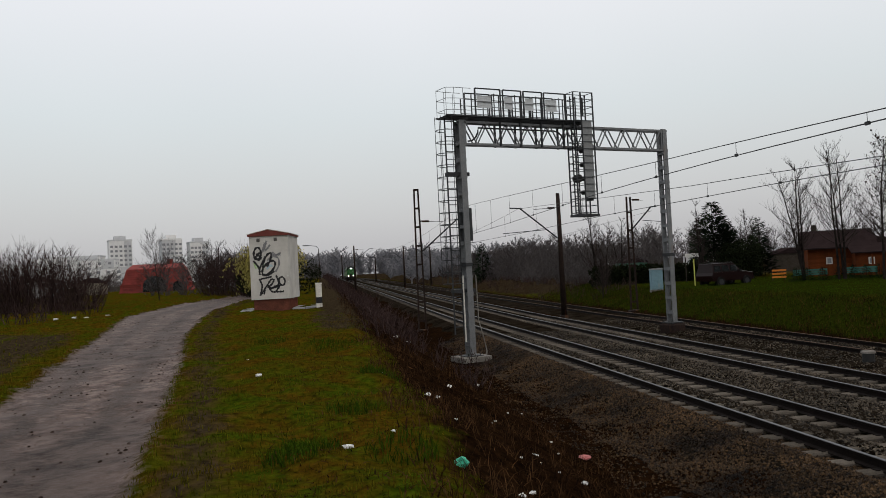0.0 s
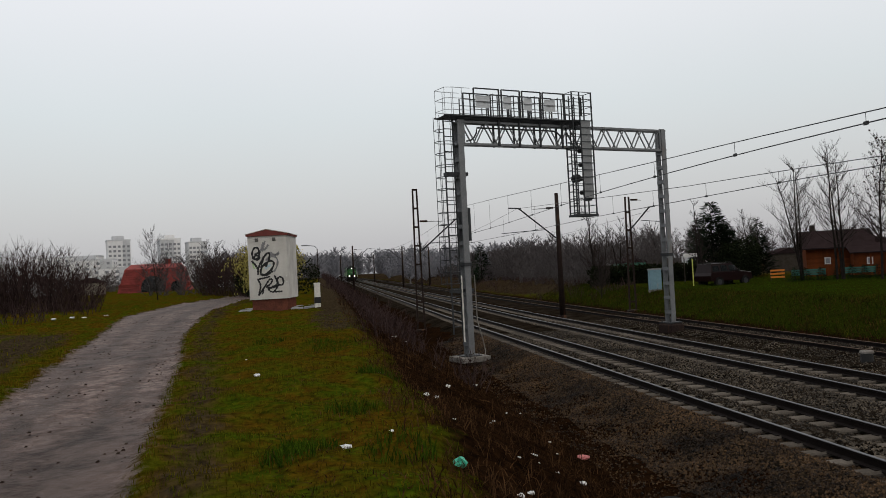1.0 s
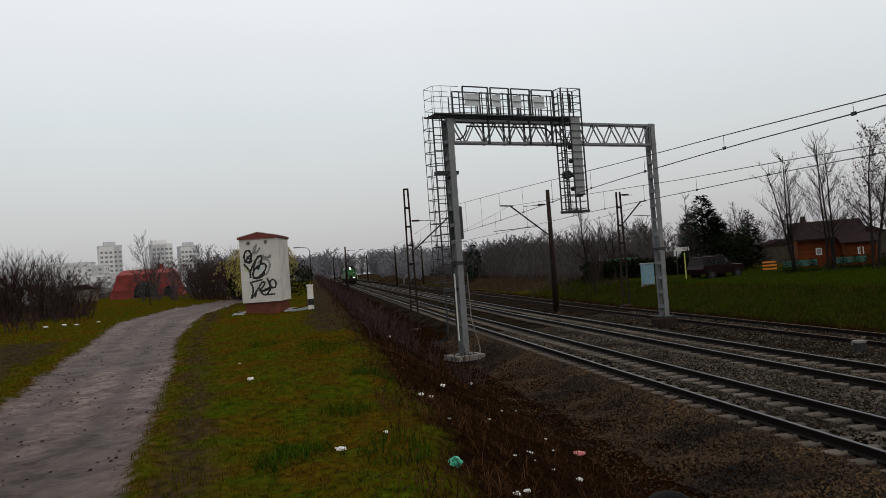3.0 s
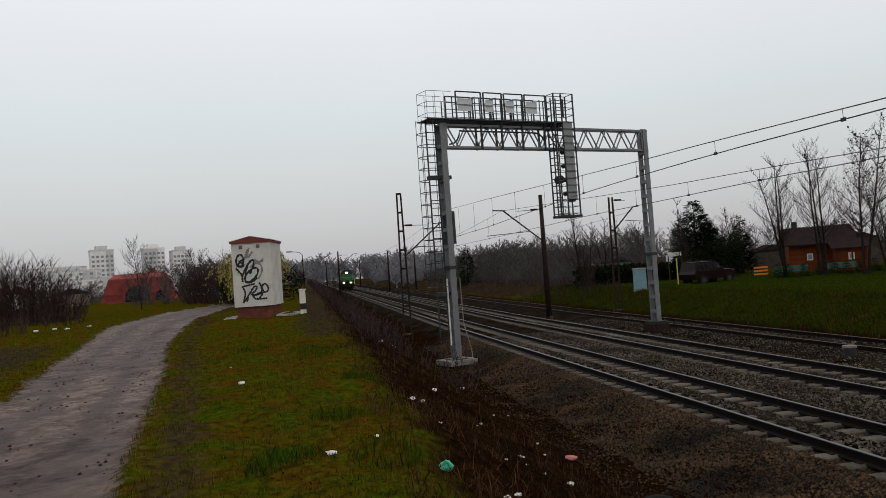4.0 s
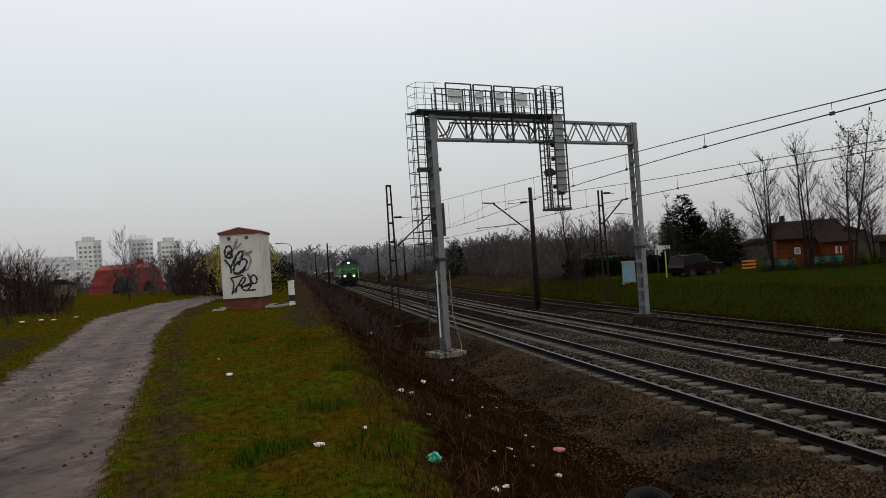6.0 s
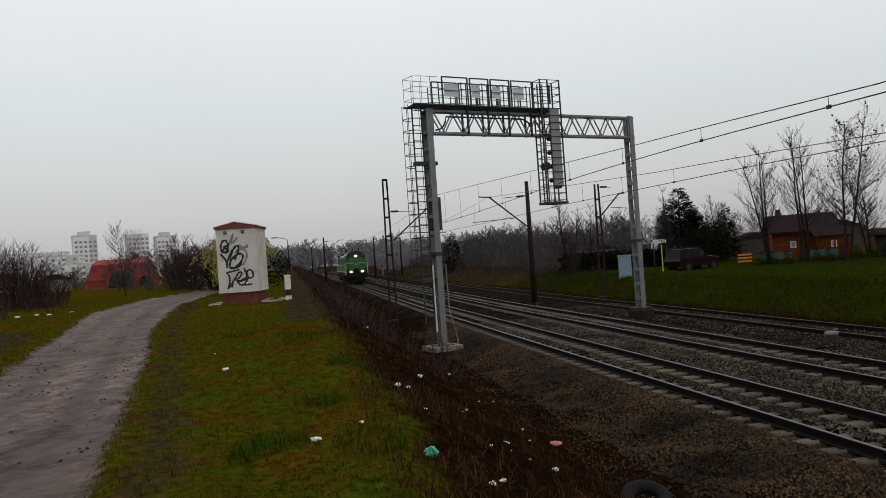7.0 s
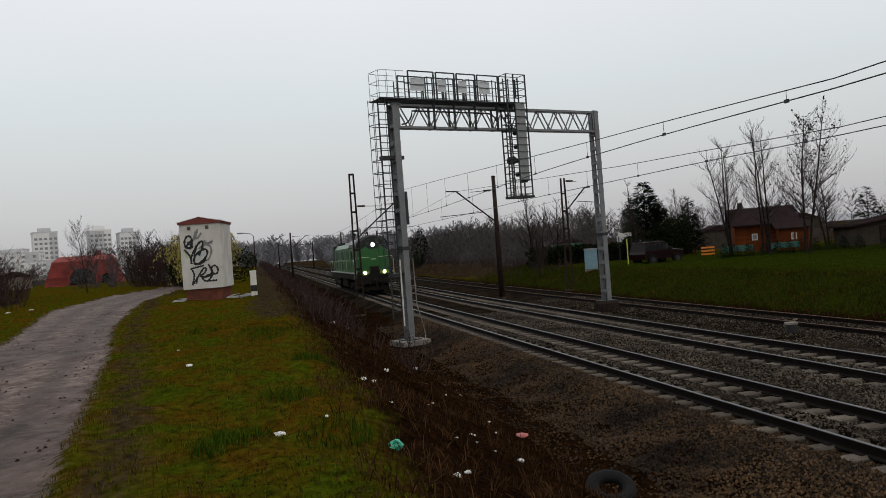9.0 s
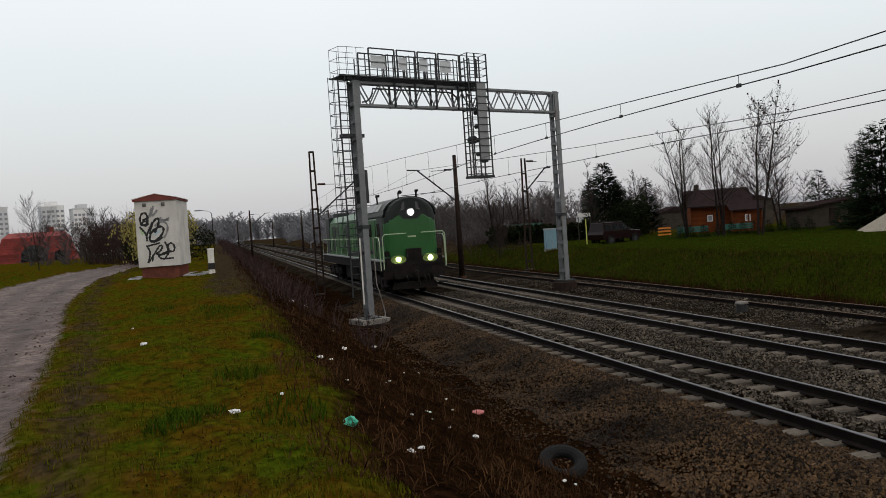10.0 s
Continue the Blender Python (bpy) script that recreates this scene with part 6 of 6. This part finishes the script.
def cabin():
    c = thing("garden_cabin", pose(41.1, 55.8, L(39, 55) - 0.1, 0, 0, -29), "orange-brown boarded garden cabin with dark pitched roof", "garden cabin")
    W, D, H = 4.7, 4.6, 2.35
    part("wall", Shape().box((0, D / 2, H / 2), (W - 0.1, D - 0.1, H)), M_CABIN, c)
    k = 0
    board = mesh_of("board", Shape().box((0, 0, 0), (W, 0.03, 0.185), bevel=0.006), M_CABIN)
    for z in np.arange(0.15, H - 0.05, 0.2):
        part("board", board, None, c, at=pose(0, 0.03, z))
    roof = Shape().add([(-W / 2 - 0.35, -0.5, H - 0.1), (W / 2 + 0.35, -0.5, H - 0.1), (W / 2 + 0.35, D / 2, H + 1.35), (-W / 2 - 0.35, D / 2, H + 1.35), (-W / 2 - 0.35, D + 0.5, H - 0.1), (W / 2 + 0.35, D + 0.5, H - 0.1), (-W / 2 - 0.35, -0.5, H + 0.0), (W / 2 + 0.35, -0.5, H + 0.0), (W / 2 + 0.35, D / 2, H + 1.45), (-W / 2 - 0.35, D / 2, H + 1.45), (-W / 2 - 0.35, D + 0.5, H), (W / 2 + 0.35, D + 0.5, H)], [(0, 1, 2, 3), (3, 2, 5, 4), (6, 7, 8, 9), (9, 8, 11, 10), (0, 1, 7, 6), (0, 3, 9, 6), (1, 2, 8, 7), (3, 4, 10, 9), (2, 5, 11, 8)])
    part("roof", roof, M_DARKROOF, c, "dark felt roof")
    porch = Shape().add([(0.5, -2.2, H - 0.55), (W / 2 + 0.9, -2.2, H - 0.55), (W / 2 + 0.9, 0.3, H + 0.15), (0.5, 0.3, H + 0.15), (0.5, -2.2, H - 0.47), (W / 2 + 0.9, -2.2, H - 0.47), (W / 2 + 0.9, 0.3, H + 0.23), (0.5, 0.3, H + 0.23)], [(0, 1, 2, 3), (4, 5, 6, 7), (0, 1, 5, 4), (1, 2, 6, 5), (3, 0, 4, 7)])
    part("porch_roof", porch, M_DARKROOF, c)
    part("porch_wall", Shape().box((1.9, -1.0, 0.9), (2.2, 1.9, 1.8)), M_CABIN, c)
    for x in (W / 2 + 0.6, W / 2 - 0.4):
        part("porch_post", Shape().box((x, -2.0, 0.95), (0.12, 0.12, 1.9)), M_CABIN, c)
    for x, y, z, w, h in ((1.9, -1.97, 1.2, 0.42, 0.55), (-0.8, -0.01, 1.3, 0.45, 0.55)):
        wd = part("window", Shape().box((x, y, z), (w, 0.06, h)), M_WHITE, c, "pale window frame")
        part("pane", Shape().box((x, y - 0.03, z), (w - 0.16, 0.02, h - 0.16)), M_FARGLASS, wd)
    part("chimney", Shape().box((-1.5, D / 2 + 0.5, H + 1.5), (0.4, 0.4, 0.9)), M_SHED, c)


cabin()


def slat_fence(x, y, n, length, h, mat, label, rz=0):
    f = thing("slat_fence", pose(x, y, L(x, y), 0, 0, rz), label, "fence", "garden fences")
    for k in range(n):
        part("slat", Shape().box((0, 0, 0.28 + k * (h - 0.3) / max(n - 1, 1)), (length, 0.03, 0.13)), mat, f)
    for s in np.linspace(-length / 2 + 0.05, length / 2 - 0.05, max(2, int(length / 1.2))):
        part("fence_post", Shape().box((s, 0.04, h / 2), (0.07, 0.05, h)), M_SHED, f)


slat_fence(33.9, 53.0, 3, 1.1, 0.8, M_ORANGE, "short fence of bright orange slats", -5)
slat_fence(36.6, 53.2, 3, 2.7, 0.62, M_TEAL, "low dull green slatted fence", -5)
slat_fence(39.9, 52.0, 3, 2.7, 0.62, M_TEAL, "low dull green slatted fence", -5)
hut = thing("green_hut", pose(31.9, 76, 1.0), "low hut with a mint green gable", "hut")
part("wall", Shape().box((0, 0, 0.9), (2.6, 2.4, 1.8)), M_MINT, hut)
part("roof", Shape().prism([(-1.5, 1.75), (1.5, 1.75), (1.5, 1.85), (0, 2.3), (-1.5, 1.85)], -1.35, 1.35), M_DARKROOF, hut)
part("annex", Shape().box((2.6, 0.3, 0.9), (2.8, 2.2, 1.8)), M_SHED, hut)
for x, y, w, h, m in ((44, 84, 3.4, 2.3, M_PLASTER), (47, 72, 3, 2.0, M_SHED), (36, 88, 3.2, 2.3, M_PLASTER), (52, 66, 4, 2.6, M_SHED)):
    s = thing("garden_shed", pose(x, y, 0.9, 0, 0, random.uniform(-15, 15)), "small weathered garden shed behind the hedge", "shed", "garden sheds")
    part("wall", Shape().box((0, 0, h / 2), (w, 2.5, h)), m, s)
    part("roof", Shape().prism([(-w / 2 - 0.15, h), (w / 2 + 0.15, h), (0, h + 0.6)], -1.4, 1.4), M_DARKROOF, s)
sh = thing("weathered_shed", pose(47.2, 50.5, 0.55, 0, 0, -12), "grey boarded shed with a sloping roof", "shed")
part("wall", Shape().box((0, 1.5, 1.1), (3.6, 3, 2.2)), M_SHED, sh)
part("roof", Shape().prism([(-2.1, 1.9), (2.1, 2.5), (2.1, 2.62), (-2.1, 2.02)], -0.4, 3.3), M_DARKROOF, sh)
part("door", Shape().box((0.7, -0.03, 0.95), (0.9, 0.06, 1.8)), M_RUSTPOST, sh)
tent = thing("canvas_cover", pose(41.6, 38.0, 0.55), "beige canvas cover draped over a pitched frame", "tarpaulin")
part("canvas", Shape().add([(-3.3, -1.6, 0.0), (3.3, -1.6, 0), (3.3, 1.6, 0), (-3.3, 1.6, 0), (-0.6, -0.2, 1.75), (1.2, -0.2, 1.7), (1.2, 0.2, 1.7), (-0.6, 0.2, 1.75), (-2.0, -1.0, 0.72), (2.4, -1.0, 0.7)], [(0, 1, 9, 8), (8, 9, 5, 4), (1, 2, 6, 5, 9), (2, 3, 7, 6), (3, 0, 8, 4, 7), (4, 5, 6, 7)]), M_TENT, tent)
part("ridge_pole", Shape().tube((-0.7, 0, 1.72), (1.3, 0, 1.68), 0.04, n=6), M_SHED, tent)
gp = thing("marker_pipe", pose(26.2, 51.2, L(25, 51)), "thin yellow-green pipe standing in the grass", "pipe")
part("pipe", Shape().tube((0, 0, 0), (0, 0, 1.85), 0.04, n=8), M_YELLOW, gp)
part("cap", Shape().tube((0, 0, 1.85), (0, 0, 1.9), 0.05, n=8), M_YELLOW, gp)
sg = thing("white_board_sign", pose(30.6, 60.0, 0.9), "pale board sign on two posts", "sign")
part("board", Shape().box((0, 0, 2.3), (1.3, 0.06, 0.32)), M_PLASTIC, sg)
for x in (-0.6, 0.6):
    part("leg", Shape().box((x, 0.05, 1.2), (0.07, 0.07, 2.4)), M_SHED, sg)

for i, (x, y, h, s, st, lv, d) in enumerate(((34.0, 50, 8.5, 3.0, 3, 0.0, 0.9), (35.4, 48, 9.2, 3.0, 3, 0.0, 0.9), (37.1, 46, 9.8, 3.8, 2, 0.22, 1.4))):
    bare_tree("bare_tree", pose(x, y, L(x, y)), 60 + i, h, s, "tall leafless tree with dead leaf clusters" if lv else "tall slender leafless tree at the bank top", st, d, None, lv, 0.25, "trees before the cabin", 0.8)
for i, (x, y, h, s) in enumerate(((24.5, 66, 6.6, 2.2), (27.5, 68, 5.8, 2.0), (30.5, 58, 6.6, 1.6), (46, 76, 7.0, 2.6), (46.5, 46.5, 6.4, 2.6), (52, 50, 7.4, 3.0), (22.8, 60, 4.6, 1.4), (49, 58, 7, 2.5), (20.8, 55.5, 3.6, 1.2))):
    bare_tree("bare_tree", pose(x, y, L(x, y)), 80 + i, h, s, "leafless garden tree beyond the railway", 2, 0.8, None, 0.0, 0.2)
conifer("tall_pine", pose(35.3, 65, 0.9), 3, 7.2, 2.5, "broad dark pine above the gardens", 2000, None, "conifers", 0.2, 0.5)
conifer("tall_pine", pose(37.6, 66, 0.9), 4, 5.4, 1.5, "dark pine above the gardens", 700)
conifer("small_pine", pose(39.8, 65, 0.9), 5, 5.6, 1.5, "dark young pine beside bare trees", 800)
conifer("far_spruce", pose(22.9, 108, 0.6), 6, 6.2, 1.9, "lone dark spruce beside the railway", 700)
conifer("tall_pine", pose(64.5, 70, 0.8), 7, 6.0, 2.0, "dark pine behind the sheds", 700)
conifer("dark_yew", pose(43.6, 41.5, 0.7), 8, 7.6, 2.6, "large dark evergreen at the garden edge", 2600, None, "conifers", 0.08, 0.45)
conifer("dark_spruce", pose(46.5, 60, 0.7), 18, 4.6, 1.6, "dark spruce behind the cabin", 400)
for i, (x, y, r, h) in enumerate(((33.0, 58, 1.2, 1.7), (35.0, 59, 1.3, 1.9), (37, 62, 1.4, 1.6), (50.5, 52.5, 1.6, 1.6), (43.5, 39.5, 1.6, 1.3))):
    sh_ = Shape()
    leaf_mass(sh_, random.Random(200 + i), (0, 0, h * 0.9), (r, r * 0.8, h), 1300, 0.12)
    tagged(part("evergreen_bush", sh_, M_HEDGE, None, at=pose(x, y, L(30, y))), "rounded dark evergreen bush in the gardens", "bush", "evergreen bushes")
mini = conifer("dwarf_conifer", pose(33.0, 49.5, L(33, 49.5)), 9, 1.0, 0.42, "dwarf conifer planted in a row on the bank", 420, None, "dwarf conifers", 0.0)
for i in range(10):
    x = 34.0 + i * 0.95
    copy_thing(mini, pose(x, 49.6 - i * 0.25 + random.uniform(-0.2, 0.2), L(x, 49)))

# ---- small things ----
def clods():
    rng = np.random.default_rng(31)
    n = 1300
    y = 4 + 30 * rng.random(n) ** 1.7
    pr_, pl_ = np.interp(y, [p[1] for p in PATH_R], [p[0] for p in PATH_R]), np.interp(y, [p[1] for p in PATH_L], [p[0] for p in PATH_L])
    x = pl_ + (pr_ - pl_) * rng.random(n)
    keep = np.sin(x * 3.1 + 1.3 * np.sin(y * 1.1)) * np.sin(y * 1.9 + x) > rng.uniform(-0.4, 0.7, n)
    x, y = x[keep], y[keep]
    z = land(x, y)
    sh = Shape()
    for a, b, c in zip(x, y, z):
        r = float(rng.uniform(0.006, 0.022))
        sh.tube((a, b, c - r * 0.3), (a + r * 0.3, b, c + r * 0.7), r * 1.3, r * 0.6, 5)
    tagged(part("path_clods", sh, M_CLOD), "loose clods and pebbles on the dirt track", "clods", kind="stuff")


clods()


def litter(name, x, y, size, mat, label, seed, flat=0.6):
    rng = random.Random(seed)
    bm = bmesh.new()
    bmesh.ops.create_icosphere(bm, subdivisions=2, radius=1)
    for v in bm.verts:
        k = rng.uniform(0.6, 1.15)
        v.co = Vector((v.co.x * size * k * rng.uniform(0.9, 1.2), v.co.y * size * k, v.co.z * size * flat * k))
    me = bpy.data.meshes.new(name)
    bm.to_mesh(me)
    bm.free()
    me.materials.append(mat)
    tagged(part(name, me, None, None, at=pose(x, y, L(x, y) + size * flat * 0.5, 0, 0, rng.uniform(0, 180))), label, "litter", "litter")


for i, (x, y, s) in enumerate(((-1.05, 12.58, 0.07), (0.18, 7.39, 0.075), (3.18, 9.47, 0.075), (1.69, 6.77, 0.06), (1.85, 7.0, 0.05), (2.76, 10.18, 0.05), (3.11, 28.9, 0.14), (2.25, 24.6, 0.10), (0.89, 12.5, 0.05), (1.38, 10.56, 0.07), (1.68, 11.7, 0.06), (0.63, 7.55, 0.035), (2.25, 14.2, 0.08), (2.5, 26, 0.08), (3.6, 18, 0.07), (2.9, 20.5, 0.08), (4.2, 21.5, 0.1), (4.4, 22.3, 0.08), (-1.4, 14.6, 0.03), (3.4, 12.2, 0.04), (4.1, 14.0, 0.04), (2.1, 8.4, 0.03), (2.5, 9.0, 0.03))):
    litter("crumpled_paper", x, y, s * 0.75, M_PLASTIC, "scrap of crumpled white paper litter on the ground", 300 + i)
rng = random.Random(55)
for i in range(16):
    x, y = rng.uniform(1.3, 4.8), 6.5 + 22 * rng.random() ** 1.5
    litter("paper_scrap", x, y, rng.uniform(0.014, 0.035), M_PLASTIC, "tiny scrap of white paper among dead weeds", 500 + i)
for i, (x, y) in enumerate(((-10.2, 33.9), (-9.84, 34.3), (-10.6, 32.9), (-9.2, 35.2))):
    litter("white_bag", x, y, 0.11, M_PLASTIC, "discarded white plastic bag in grass", 330 + i, 0.4)
litter("green_bag", 1.19, 6.99, 0.075, M_GREENPLASTIC, "crumpled green plastic bag on the slope", 340, 0.9)
litter("pink_wrapper", 4.43, 13.1, 0.12, M_PINK, "crumpled pink wrapper in the ditch", 341, 0.35)


def old_tyre():
    bm = bmesh.new()
    n, m, R, r = 32, 12, 0.25, 0.095
    vs = [[bm.verts.new(((R + r * math.cos(6.2832 * j / m)) * math.cos(6.2832 * i / n), (R + r * math.cos(6.2832 * j / m)) * math.sin(6.2832 * i / n), r * 0.95 * math.sin(6.2832 * j / m))) for j in range(m)] for i in range(n)]
    for i in range(n):
        for j in range(m):
            bm.faces.new((vs[i][j], vs[(i + 1) % n][j], vs[(i + 1) % n][(j + 1) % m], vs[i][(j + 1) % m]))
    me = bpy.data.meshes.new("old_tyre")
    bm.to_mesh(me)
    bm.free()
    me.materials.append(M_TYRE)
    tagged(part("old_tyre", me, None, None, at=pose(4.5, 9.7, L(4.5, 9.7) + 0.15, 24, -4, 0), smooth=True), "discarded black car tyre lying in the ditch", "tyre")


old_tyre()
well = thing("drain_cover", pose(15.8, 20.5, -0.33), "squat dark drain shaft with a pale concrete lid beside the siding", "drain")
shaft = Shape()
for k in range(5):
    shaft.tube((0, 0, -0.2 + k * 0.11), (0, 0, -0.09 + k * 0.11), 0.18, 0.165, 16)
part("shaft", shaft, M_BLACK, well, "dark ribbed shaft")
part("lid", Shape().tube((0, 0, 0.35), (0, 0, 0.41), 0.205, 0.195, 16), M_CONCRETE, well)
rng = random.Random(77)
for i in range(9):
    x, y = rng.uniform(1.2, 4.4), rng.uniform(6.5, 16)
    sh_ = Shape()
    branch(sh_, rng, (0, 0, 0.02), (rng.uniform(-1, 1), rng.uniform(-1, 1), 0.08), rng.uniform(0.5, 1.1), 0.010, 5, -0.02, 0.15, 4)
    tagged(part("fallen_branch", sh_, M_STALK, None, at=pose(x, y, L(x, y) + 0.02)), "thin dry branch lying on the slope", "branch", "fallen branches")


# ---- what moves ----
TRAIN = [
    (0.0, 232.0), (1.0, 217.0), (2.5, 192.0), (4.5, 158.5), (5.5, 138.5), (7.0, 106.0), (7.5, 94.8), (8.0, 83.0), (8.5, 71.0), (9.0, 59.1), (9.5, 46.9), (10.0, 34.3),
]


def motions():
    walk(loco, [(t, pose(TRACK_X[0], y, float(rise(y)))) for t, y in TRAIN])
    # the wheels roll; each row turns less than a quarter
    times = [i / 30 for i in range(301)]
    ys = [interpolate(t) for t in times]
    for w, y0 in loco_wheels:
        walk(w, [(t, pose(0, y0, 0.575) @ pose(0, 0, 0, math.degrees((y - 232) / 0.575) % 360.0)) for t, y in zip(times, ys)])


def interpolate(t):
    return float(np.interp(t, [r[0] for r in TRAIN], [r[1] for r in TRAIN]))


motions()
